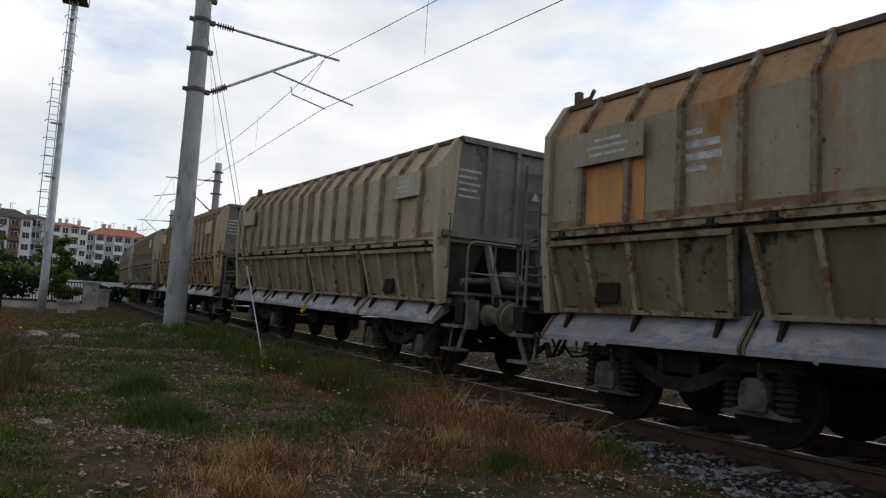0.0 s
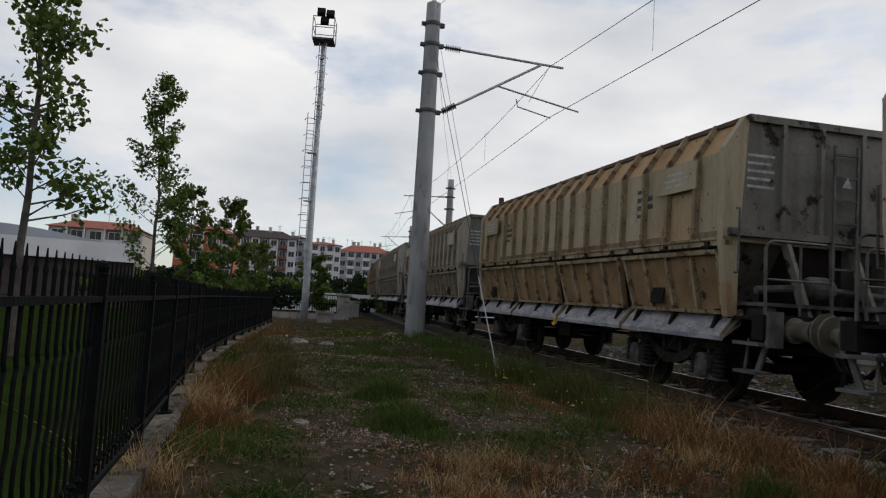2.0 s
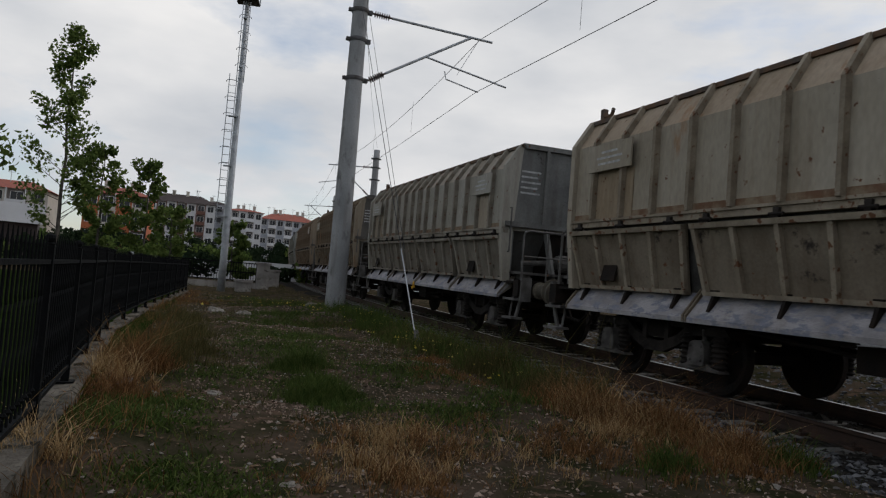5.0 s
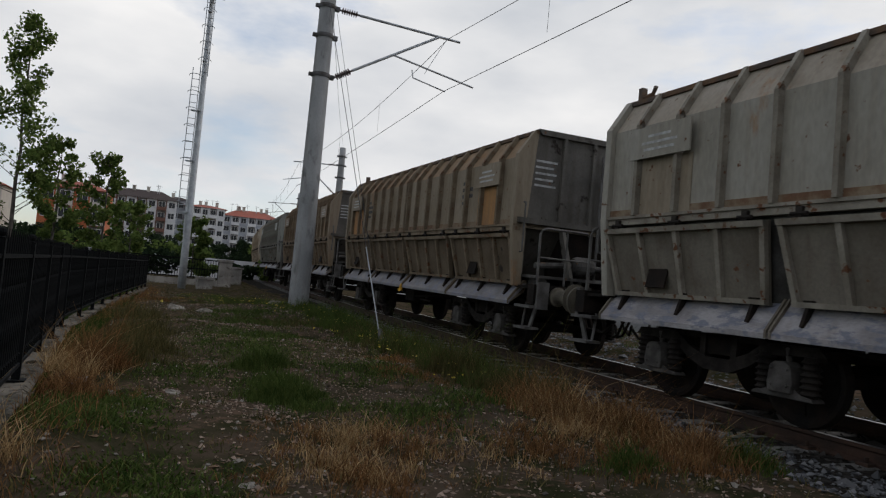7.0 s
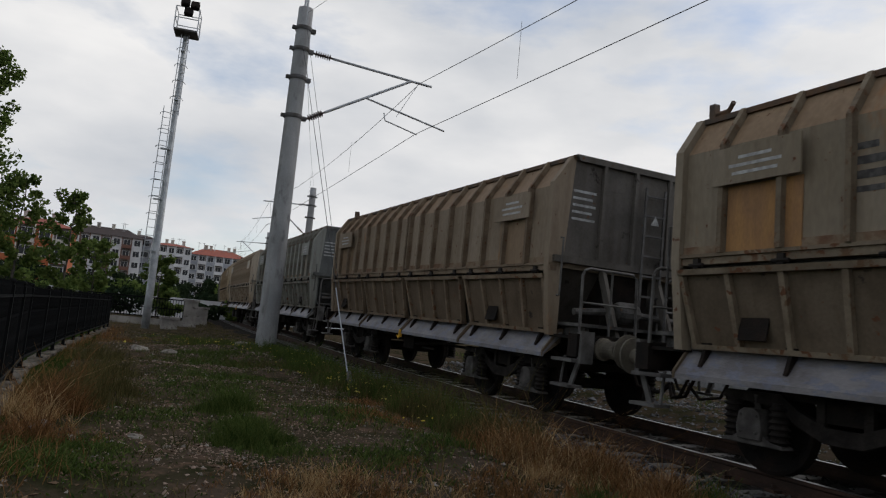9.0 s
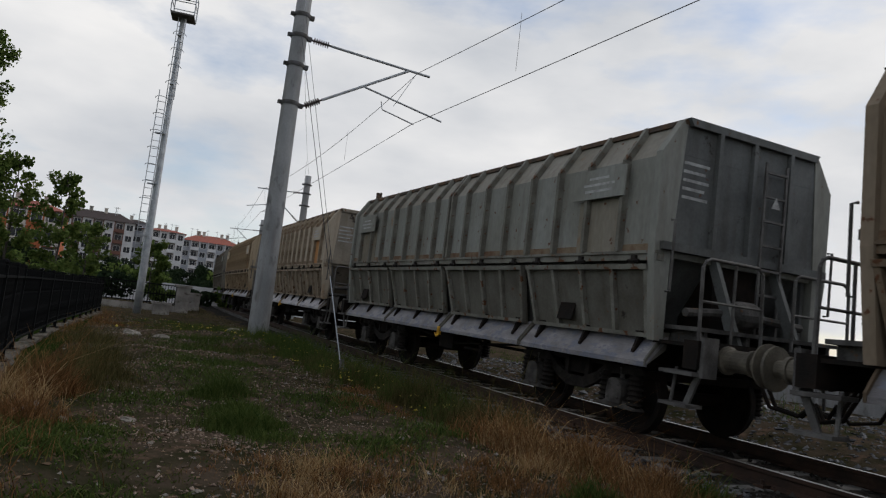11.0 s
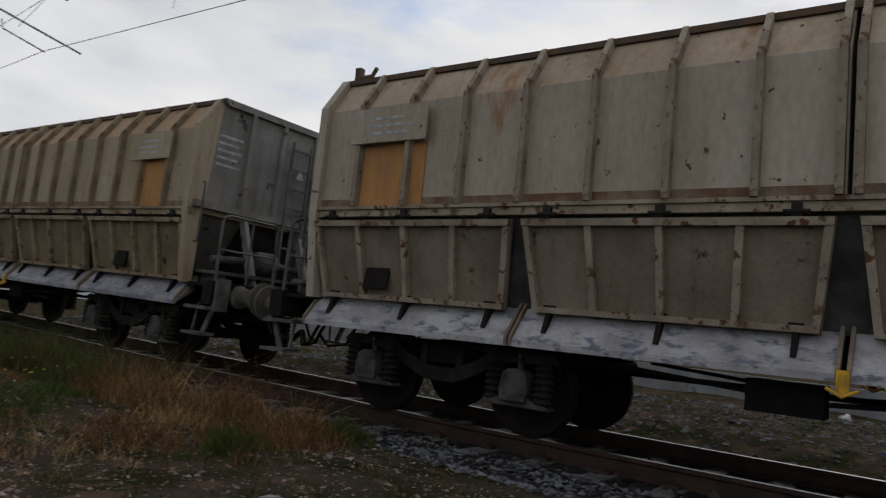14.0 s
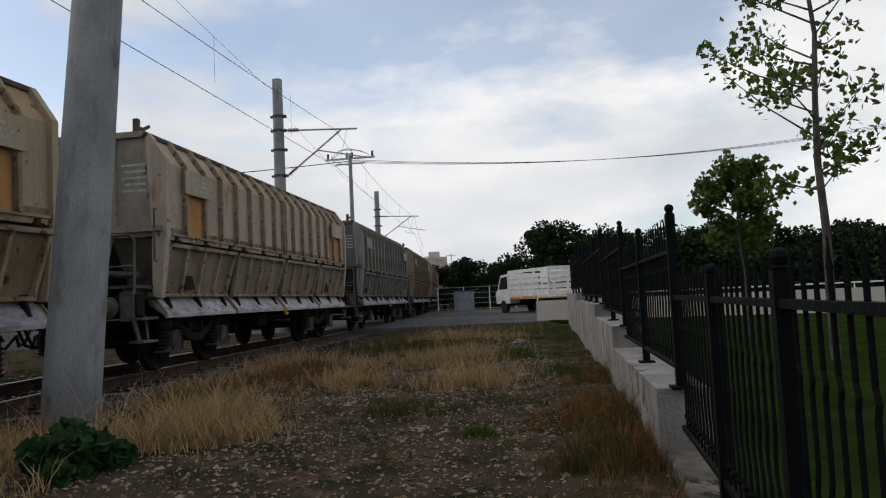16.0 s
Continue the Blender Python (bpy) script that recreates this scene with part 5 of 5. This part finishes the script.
def build_truck():
    t = new("small_truck", None)
    t.matrix_basis = pose(24.0, -30.6, -0.03, 0, 0, 338)
    tagged(t, "small white stake-bed truck parked by the crossing", "truck")
    bm = B()
    prism(bm, [(1.3, 0.55), (3.0, 0.55), (3.05, 1.15), (2.75, 1.35), (2.35, 2.15), (1.35, 2.2), (1.3, 2.1)], -0.95, 0.95, "y")
    cab = part("cab", bm, WHITE_PAINT, t, "white cab")
    for s in (1, -1):
        bm = B()
        prism(bm, [(1.55, 1.35), (2.62, 1.35), (2.3, 2.02), (1.55, 2.05)], *sorted((s * 0.952, s * 0.962)), "y")
        part("side_window", bm, PANE, cab)
    bm = B()
    v = [bm.verts.new(p) for p in ((2.77, -0.85, 1.38), (2.77, 0.85, 1.38), (2.38, 0.8, 2.1), (2.38, -0.8, 2.1))]
    bm.faces.new(v)
    part("windscreen", bm, PANE, cab)
    bm = B()
    box(bm, 2.95, 3.12, -0.95, 0.95, 0.4, 0.75)
    part("bumper", bm, UNDER, t)
    bm = B()
    box(bm, -2.9, 1.2, -0.4, 0.4, 0.5, 0.75)
    part("chassis", bm, UNDER, t)
    bm = B()
    box(bm, -3.1, 1.22, -1.05, 1.05, 0.78, 0.9)
    part("bed", bm, YELLOW, t, "yellow-edged load bed")
    for s in (1, -1):
        for z in (0.92, 1.30, 1.62, 1.90, 2.18):
            bm = B()
            box(bm, -3.1, 1.2, *sorted((s * 1.0, s * 1.05)), z, z + (0.32 if z < 1.2 else 0.17))
            part("side_board", bm, WHITE_PAINT, t)
        for x in (-3.05, -1.6, -0.2, 1.15):
            bm = B()
            box(bm, x - 0.05, x + 0.05, *sorted((s * 0.97, s * 1.08)), 0.8, 2.36)
            part("stake", bm, WHITE_PAINT, t)
    for z in (0.92, 1.30, 1.62, 1.90, 2.18):
        bm = B()
        box(bm, -3.1, -3.06, -1.0, 1.0, z, z + 0.2)
        part("tail_board", bm, WHITE_PAINT, t)
    for x in (2.1, -1.9):
        for y in (0.85, -0.85):
            bm = B()
            lathe(bm, [(0.2, -0.11), (0.36, -0.11), (0.38, -0.07), (0.38, 0.07), (0.36, 0.11), (0.2, 0.11)], 20, Matrix.Translation((x, y, 0.38)))
            part("wheel", bm, TYRE, t)


def build_far_right():
    # crossing road
    bm = B()
    v = [bm.verts.new((x, y, 0.0)) for x, y in ((14.5, -20.8), (26.5, -10.5), (46, -33), (34, -43))]
    bm.faces.new(v)
    bmesh.ops.extrude_face_region(bm, geom=bm.faces[:])
    for q in bm.verts[-4:]:
        q.co.z = -0.2
    r = new("crossing_road", mesh_of("crossing_road", bm, ASPHALT))
    tagged(r, "pale worn asphalt of the level crossing", "road", kind="structure")
    build_truck()
    k = new("switch_cabinet", None)
    k.matrix_basis = pose(35.5, -36.8, -0.1, 0, 0, 40)
    tagged(k, "grey steel switch cabinet beside the crossing", "cabinet")
    bm = B()
    box(bm, -0.7, 0.7, -0.4, 0.4, 0.1, 1.5)
    part("body", bm, PLASTIC_GREY, k, bevel=0.03)
    bm = B()
    box(bm, -0.75, 0.75, -0.45, 0.45, 1.5, 1.58)
    box(bm, -0.75, 0.75, -0.45, 0.45, 0.0, 0.1)
    part("cap", bm, GREY_STEEL, k)
    f = new("mesh_fence", None)
    f.matrix_basis = pose(35, -42.0, -0.1, 0, 0, 40)
    tagged(f, "white mesh fence behind the crossing", "fence")
    for i in range(9):
        bm = B()
        box(bm, -8 + i * 2 - 0.04, -8 + i * 2 + 0.04, -0.04, 0.04, 0, 1.9)
        part("post", bm, WHITE_PAINT, f)
    for z in (0.2, 0.6, 1.0, 1.4, 1.85):
        bm = B()
        box(bm, -8, 8, -0.015, 0.015, z, z + 0.03)
        part("rail_bar", bm, GALV, f)
    for i, (x, y, h, w) in enumerate(((53, -47, 4.4, 6.6), (50, -49, 5.1, 6.6), (47, -50, 5.5, 6.6), (44, -51, 5.1, 6.6), (41, -51, 5.5, 6.6), (38.5, -50, 7.6, 6.6), (36, -49.5, 8.0, 6.6), (33.5, -50, 6.9, 6.6), (31, -49.5, 6.2, 6.6), (28.5, -49, 6.4, 6.6), (26, -48, 5.8, 6.6), (23.6, -46, 5.3, 6.1), (21.4, -45, 6.4, 6.6), (19.4, -44, 6.7, 6.6), (17.6, -44.5, 6.6, 6.2), (15.4, -45, 5.6, 6.2), (13.2, -46, 5.9, 6.2), (11.4, -45, 5.1, 5.5), (9.2, -44, 5.5, 5.5), (6.4, -46, 5.1, 6.6), (3, -45, 5.3, 6.6), (30, -57, 6.9, 8.8), (24, -56, 6.2, 8.8))):
        build_pine((x, y, -0.2), h * (0.8 if x < 27 else 0.95), w, 40 + i)
    b = new("office_tower", None)
    b.matrix_basis = pose(146, -139, 0, 0, 0, 45)
    tagged(b, "distant pale apartment tower", "apartment house")
    bm = B()
    box(bm, -4, 4, 0, 10, 0, 12.3)
    box(bm, -2, 1, 2, 6, 12.3, 14)
    part("wall", bm, CREAM_WALL, b)
    build_block("farm_house", (64, -62), 225, 9, 7, 1, ORANGE_WALL, ROOF_RED, "low orange house beyond the crossing", 3, balcony=False, storey=3.4)
    build_block("apartment_house", (20.5, -66), 195, 9, 8, 1, CREAM_WALL, ROOF_RED, "small house with a red roof behind the pines", 3, balcony=False, storey=2.7, roof_h=1.4)
    # white boundary wall beyond the lawn
    bm = B()
    box(bm, 0, 34, -0.15, 0.15, -0.4, 0.72)
    w = new("boundary_wall", mesh_of("boundary_wall", bm, CREAM_WALL))
    w.matrix_basis = pose(16, -20.5, 0, 0, 0, 195)
    tagged(w, "low cream boundary wall beyond the lawn", "wall", kind="structure")
    r = new("pipe_rail", None)
    r.matrix_basis = pose(16, -20.5, 0.72, 0, 0, 195)
    tagged(r, "thin white pipe rail on the boundary wall", "railing")
    bm = B()
    tube(bm, [(0, 0, 0.16), (34, 0, 0.16)], 0.025)
    part("rail_bar", bm, WHITE_PAINT, r)
    for i in range(18):
        bm = B()
        tube(bm, [(i * 2, 0, 0), (i * 2, 0, 0.16)], 0.02)
        part("post", bm, WHITE_PAINT, r)
    s = new("shop_sign", None)
    s.matrix_basis = pose(14.2, -46.5, 0.6, 0, 0, 195)
    tagged(s, "white shop sign board with dark bars", "sign")
    bm = B()
    box(bm, -2.4, 2.4, -0.06, 0.06, 0, 1.5)
    part("board", bm, WHITE_PAINT, s)
    for i in range(6):
        bm = B()
        box(bm, -2.0 + i * 0.7, -1.6 + i * 0.7, 0.061, 0.075, 0.85, 1.3)
        part("bar", bm, MARK, s)
    bm = B()
    box(bm, -2.3, 2.3, 0.061, 0.075, 0.1, 0.4)
    part("bar", bm, ORANGE_WALL, s)
    # lawn behind the fence
    bm = B()
    pts = [(-14.0, 20.3), (-0.8, -0.15), (2.0, -4.1), (12.8, -18.3), (15.8, -20.6), (-17, -30), (-40, 10), (-26, 27)]
    bm.faces.new([bm.verts.new((x, y, 0.02)) for x, y in pts])
    l = new("lawn", mesh_of("lawn", bm, LAWN))
    tagged(l, "mown green lawn of the park behind the fence", "lawn", kind="structure")
    build_young_tree((2.75, -9.3, 0), 6.4, 0.30, 1.2, 21, "young plane tree with broad leaves on the lawn", leaf=0.05, per=22, limbs=34)
    build_young_tree((5.35, -13.1, 0), 3.0, 0.50, 0.75, 22, "young round-crowned plane tree on the lawn", leaf=0.055, per=60)
    bm = B()
    tube(bm, [(1.75, -9.95, -0.1), (1.75, -9.95, 8)], 0.12, 14, 0.09)
    lp = new("lamp_post", mesh_of("lamp_post", bm, GALV, True))
    tagged(lp, "plain grey steel post on the lawn", "post")
    # wall behind the track
    bm = B()
    for k in range(18):
        box(bm, 0.01, 2.99, -0.1, 0.1, -0.3, 0.50, track_pose(-30 + k * 3.0, -9.5, 0))
    bw = new("low_wall", mesh_of("low_wall", bm, CONCRETE))
    tagged(bw, "low grey concrete wall beyond the track", "wall", kind="structure")


def build_plants():
    rng = np.random.default_rng(3)
    # patches: middle, radius, blades
    def patches(rows):
        xs = [rng.normal(x, r * 0.55, int(n)) for x, y, r, n in rows]
        ys = [rng.normal(y, r * 0.55, int(n)) for x, y, r, n in rows]
        x, y = np.concatenate(xs), np.concatenate(ys)
        x, y = tufts(rng, x, y, 16, 0.035)
        q, o = off_track(x, y)
        keep = (o > 2.35) & ((q < 0.5) | (o > 3.0)) & (np.hypot(x, y) > 1.2)
        return on_ground(x[keep], y[keep])
    # rows as above with a height for the middle of each mound; the edges stay lower
    def mounds(rows, per=18, spread=0.04):
        ps, hs = [], []
        for x0, y0, r, n, h in rows:
            x, y = tufts(rng, rng.normal(x0, r * 0.5, int(n)), rng.normal(y0, r * 0.5, int(n)), per, spread)
            q, o = off_track(x, y)
            keep = (o > 2.3) & (np.hypot(x, y) > 1.1)
            x, y = x[keep], y[keep]
            ps.append(on_ground(x, y))
            hs.append(h * (0.24 + 0.62 * np.exp(-((x - x0) ** 2 + (y - y0) ** 2) / (r * r))))
        return np.concatenate(ps), np.concatenate(hs)
    lush = [(-2.46, 5.65, 0.30, 5200, 0.13), (-2.8, 6.2, 0.22, 2000, 0.10), (-3.25, 6.85, 0.28, 3800, 0.15), (-2.0, 5.2, 0.3, 900, 0.06), (-5.2, 14.4, 0.9, 5200, 0.22), (-4.3, 12.9, 0.8, 4600, 0.22), (-3.4, 11.6, 0.7, 3600, 0.24), (-6.6, 15.8, 1.1, 3000, 0.15), (-2.5, 10.4, 0.7, 3400, 0.26), (-1.5, 8.7, 0.55, 3400, 0.25), (-0.9, 7.8, 0.4, 2000, 0.22), (-8.6, 16.8, 1.7, 3800, 0.11), (-10.2, 19.5, 1.8, 3400, 0.12), (-7.0, 13.5, 1.0, 2400, 0.09), (1.15, 5.4, 0.22, 900, 0.16), (0.3, 4.55, 0.2, 600, 0.14), (3.6, -3.9, 0.18, 700, 0.06), (9.4, -13, 1.0, 1800, 0.12), (12, -15, 1.6, 3200, 0.14), (5.2, -7.4, 0.4, 1000, 0.10), (2.6, -4.6, 0.35, 1200, 0.11), (7.4, -9.0, 0.7, 1400, 0.12)]
    p, h = mounds(lush)
    blades("green_grass", GREEN, p, 1.0, 0.75, 0.0030, 7, "lush green grass clumps between path and track", "grass", h)
    mixed = [(-1.4, 8.6, 0.75, 3600, 0.30), (-0.6, 7.4, 0.6, 2600, 0.28), (-2.6, 10.5, 0.8, 2600, 0.28), (-3.6, 12.0, 0.8, 2200, 0.22), (-0.3, 6.6, 0.4, 1500, 0.24), (-4.5, 6.2, 0.4, 1800, 0.30), (-5.0, 7.2, 0.45, 1600, 0.26), (-6.0, 8.8, 0.5, 1500, 0.22), (-7.4, 10.6, 0.6, 1500, 0.22), (-9.0, 17.2, 1.8, 2600, 0.12), (-5.6, 12.6, 0.9, 1600, 0.10), (6.9, -3.4, 0.5, 1500, 0.2), (8.6, -6.0, 0.8, 2200, 0.2), (10.8, -9.4, 1.2, 3000, 0.2), (3.2, -5.3, 0.4, 1300, 0.16), (4.3, -7.0, 0.5, 1400, 0.18), (2.3, -3.7, 0.35, 1300, 0.16), (5.1, -4.4, 0.5, 900, 0.12)]
    p, h = mounds(mixed)
    blades("olive_grass", OLIVE, p, 1.0, 0.6, 0.0028, 27, "tall olive-green weeds in loose mounds", "grass", h)
    # low dark turf of the path
    turf = [(-2.9, 3.7, 0.6, 3600, 0.035), (-3.3, 4.5, 0.6, 2600, 0.035), (-1.9, 3.0, 0.5, 2400, 0.035), (-4.2, 8.2, 1.0, 3000, 0.045), (-4.9, 10.0, 1.1, 3400, 0.05), (-6.2, 12.4, 1.3, 3400, 0.06), (-3.5, 6.0, 0.8, 1800, 0.04), (-2.2, 7.3, 0.8, 2200, 0.05), (-1.2, 5.3, 0.7, 1700, 0.05), (-0.9, 6.2, 0.6, 1300, 0.06)]
    p, h = mounds(turf, 8, 0.06)
    blades("path_turf", GREEN, p, 1.0, 1.3, 0.005, 28, "low dark green turf on the trodden path", "grass", h)
    dry = [(-0.22, 6.15, 0.4, 900, 0.24), (0.3, 6.05, 0.35, 800, 0.24), (0.8, 5.6, 0.3, 600, 0.2), (-0.1, 5.4, 0.4, 500, 0.12), (-1.4, 4.5, 0.4, 800, 0.09), (-1.2, 3.8, 0.5, 900, 0.09), (-0.7, 4.6, 0.6, 500, 0.08), (-4.1, 5.1, 0.35, 700, 0.22), (-2.7, 2.8, 0.3, 700, 0.2)]
    p, h = mounds(dry)
    blades("dry_grass", STRAW, p, 1.0, 1.1, 0.0022, 25, "bleached straw tufts bent over the path", "grass", h)
    straw = [(4.2, 0.5, 0.6, 2600), (4.3, -0.5, 0.45, 1500), (5.2, -0.6, 0.6, 2400), (3.5, -0.4, 0.4, 1100), (3.3, 0.6, 0.4, 1100), (5.8, -1.5, 0.5, 1900), (4.8, 2.6, 0.6, 2200), (4.6, 1.5, 0.6, 2431), (5.6, 0.6, 0.6, 2618), (6.6, -0.3, 0.6, 2618), (7.3, -1.2, 0.6, 2431), (8.2, -2.6, 0.7, 1700), (9.1, -3.9, 0.8, 1500), (9.9, -5.4, 0.7, 1300), (10.8, -6.6, 0.8, 1500), (8.9, -6.6, 0.7, 1200), (7.2, -5.4, 0.5, 1300), (6.0, -2.9, 0.6, 2431), (5.0, -2.2, 0.4, 1360), (5.3, -2.6, 0.5, 2057), (8.1, -8.1, 0.9, 2244), (5.8, -6.3, 0.6, 1870), (12, -12.5, 1.4, 2805)]
    blades("dry_grass", STRAW, patches(straw), 0.155, 0.85, 0.0036, 5, "dry straw-coloured grass along the track", "grass")
    red = [(-0.25, 6.2, 0.5, 2400, 0.24), (0.35, 6.0, 0.45, 2200, 0.24), (0.9, 5.4, 0.4, 1300, 0.2), (-1.3, 4.4, 0.6, 1300, 0.10), (-1.1, 3.6, 0.6, 1400, 0.09), (-0.3, 4.9, 0.7, 1300, 0.10), (0.5, 4.7, 0.5, 1000, 0.11), (-2.4, 9.2, 0.45, 1500, 0.07), (-1.8, 7.4, 0.5, 900, 0.08), (-4.3, 5.6, 0.35, 1700, 0.28), (-3.6, 4.6, 0.3, 900, 0.18), (-5.3, 7.3, 0.45, 1200, 0.2), (-10.8, 16.2, 0.8, 800, 0.12), (3.4, -5.2, 0.45, 1200, 0.16), (2.3, -3.9, 0.4, 1900, 0.16), (2.9, -4.7, 0.45, 1700, 0.18), (4.4, -6.9, 0.5, 1000, 0.16), (6.3, -1.6, 0.6, 1100, 0.2), (7.4, -3.6, 0.8, 1500, 0.2), (8.2, -5.0, 0.9, 1500, 0.2)]
    p, h = mounds(red)
    blades("russet_grass", RUSSET, p, 1.0, 0.95, 0.0024, 6, "withered reddish-brown grass", "grass", h)
    # small yellow flower heads over the green mounds
    p, h = mounds([(x, y, r * 1.3, 26 + 30 * r, hh) for x, y, r, n, hh in lush[4:13]], 2, 0.1)
    heads = p + np.stack([np.zeros(len(p)), np.zeros(len(p)), h * 0.9], 1)
    scatter("flower_heads", BLOOM, lambda r, n: heads, 1, 0.011, 29, "tiny yellow flower heads in the grass", "flowers", 0.7)
    x, y = clumps(rng, -24, 60, 2.5, 8.0, 4200, 8, 0.05)
    blades("short_grass", OLIVE, on_ground(x, y), 0.05, 1.1, 0.004, 8, "sparse short grass on the path", "grass")
    x, y = clumps(rng, -26, 30, -7.4, -3.4, 220, 14, 0.12)
    blades("weeds", GREEN, on_ground(x, y), 0.14, 0.6, 0.006, 19, "low weeds beyond the track", "grass")
    xs, ys = [], []
    for (ax, ay), (bx, by) in zip(FENCE, FENCE[1:]):
        n = int(130 * math.hypot(bx - ax, by - ay))
        u = rng.uniform(0, 1, n)
        nx, ny = (by - ay), -(bx - ax)
        L = math.hypot(nx, ny)
        o = np.abs(rng.normal(0.12, 0.22, n)) + 0.10
        xs.append(ax + (bx - ax) * u - nx / L * o)
        ys.append(ay + (by - ay) * u - ny / L * o)
    x, y = np.concatenate(xs), np.concatenate(ys)
    blades("kerb_grass", RUSSET, on_ground(x, y), 0.11, 0.8, 0.0024, 9, "dry weeds along the fence kerb", "grass")
    build_shrub((4.7, -1.42, -0.06), 0.27, 61, HERB, "low dark green mallow weed at the pole's foot", "weed", 150, 0.05)

    def gravel(r, n):
        x, y = along(r, -12, 22, 1.25, 2.95, n)
        q, d = off_track(x, y)
        return np.stack([x, y, np.where(d < 1.9, -0.175 + rise(q), np.maximum(ground_z(x, y), -0.2 + rise(q))) + r.uniform(-0.005, 0.03, n)], 1)
    scatter("ballast_stones", STONE, gravel, 18000, 0.023, 10, "loose grey ballast stones beside the rail", "stones")

    def inner(r, n):
        x, y = along(r, -12, 20, -7.6, -1.35, n)
        q, d = off_track(x, y)
        return np.stack([x, y, np.where(np.abs(d) < 2.3, -0.172 + rise(q), np.maximum(ground_z(x, y), -0.2 + rise(q))) + r.uniform(-0.02, 0.012, n)], 1)
    scatter("ballast_stones", STONE, inner, 22000, 0.03, 11, "grey ballast behind the rails", "stones")

    # stones between the rails carry oil stains and the train's shade in their colour
    def between(r, n):
        x, y = along(r, -12, 24, -1.35, 1.25, n)
        q, d = off_track(x, y)
        return np.stack([x, y, -0.172 + rise(q) + r.uniform(-0.02, 0.012, n)], 1)
    scatter("ballast_stones", OILY_SHADED_STONE, between, 12000, 0.03, 31, "oil-stained ballast between the rails, darkened for the wagons' shade", "stones")

    def chips(r, n):
        x, y = along(r, -14, 24, 2.4, 8.0, n)
        return on_ground(x, y, 0.003)
    scatter("ground_litter", CHIPS, chips, 26000, 0.011, 14, "dry bits of leaf and twig on the soil", "litter", 0.3)

    def trodden(r, n):
        x, y = along(r, -14, -1, 3.4, 7.2, n)
        return on_ground(x, y, 0.003)
    scatter("path_gravel", BROWN_STONE, trodden, 16000, 0.012, 15, "reddish-brown gravel trodden into the path", "gravel")

    def pebbles(r, n):
        x, y = along(r, -16, 26, 2.6, 8.2, n)
        return on_ground(x, y, 0.004)
    scatter("pebbles", PALE_STONE, pebbles, 6500, 0.012, 12, "pale pebbles strewn over the path", "stones")

    def grit(r, n):
        x, y = clumps(r, 1, 18, 2.9, 6.6, n // 60, 60, 0.32)
        return on_ground(x, y, 0.003)
    scatter("path_grit", BROWN_STONE, grit, 15000, 0.009, 32, "loose grey-brown grit in patches on the path", "gravel")
    for i, (x, y, s) in enumerate(((-3.2, 5.2, 0.07), (-1.5, 3.2, 0.05), (-8.2, 17.5, 0.3), (4.2, -3.9, 0.06), (5.6, -6.9, 0.11), (4.95, -0.05, 0.14), (9.5, -11.5, 0.18), (-5.2, 6.9, 0.10), (-4.9, 6.6, 0.08), (-3.75, 4.75, 0.07), (-3.6, 4.6, 0.05), (-3.85, 4.95, 0.09), (-3.5, 4.85, 0.045), (-2.75, 4.9, 0.035), (-2.5, 4.35, 0.03), (-8.0, 12.7, 0.22), (-7.5, 12.9, 0.17), (-1.75, 3.55, 0.035), (4.55, -0.56, 0.10))):
        bm = B()
        bmesh.ops.create_icosphere(bm, subdivisions=2, radius=s * 0.85)
        for v in bm.verts:
            k = 0.8 + 0.55 * noise.noise(v.co / s * 1.3 + Vector((i * 7.1, 0, 0))) + 0.2 * noise.noise(v.co / s * 3.7)
            v.co = Vector((v.co.x * k * 1.2, v.co.y * k * 0.9, v.co.z * k * 0.5))
        r = new("stone", mesh_of("stone", bm, ROCK))
        r.matrix_basis = pose(x, y, float(ground_z(np.array([x]), np.array([y]))[0]) + s * 0.12, 0, 0, i * 47)
        tagged(r, "rough pale stone lying in the grass", "stone")


def build_oddments():
    build_shrub(tuple(track(-4.1, -4.5, -0.16)), 0.36, 62, HERB, "green weed growing beyond the rails", "weed", 80, 0.05)
    build_shrub(tuple(track(6.5, -5.6, -0.1)), 0.35, 63, HERB, "green weed growing beyond the rails", "weed", 70, 0.05)
    bm = B()
    box(bm, -0.16, 0.16, -0.09, 0.09, 0, 0.09)
    box(bm, -0.05, 0.05, -0.05, 0.05, -0.2, 0.0)
    ob = part("housing", bm, YELLOW, tagged(new("track_marker", None), "small yellow steel box on a stub beyond the rails", "marker"), bevel=0.01)
    ob.parent.matrix_basis = track_pose(-5.5, -4.4, -0.06)
    for q, o in ((1.4, -7.9), (10.0, -5.7)):
        bm = B()
        bmesh.ops.create_icosphere(bm, subdivisions=2, radius=0.13)
        for v in bm.verts:
            v.co *= 0.7 + 0.6 * noise.noise(v.co * 17 + Vector((q, o, 0)))
            v.co.z *= 0.7
        ob = new("crumpled_bag", mesh_of("crumpled_bag", bm, WHITE_PAINT))
        ob.matrix_basis = track_pose(q, o, -0.02)
        tagged(ob, "crumpled white plastic bag lying beyond the rails", "litter")


build_ground()
build_track()
build_train()
build_catenary()
build_mast()
build_cross_pole()
build_far_left()
build_far_right()
build_fence()
build_oddments()
build_plants()
motions()
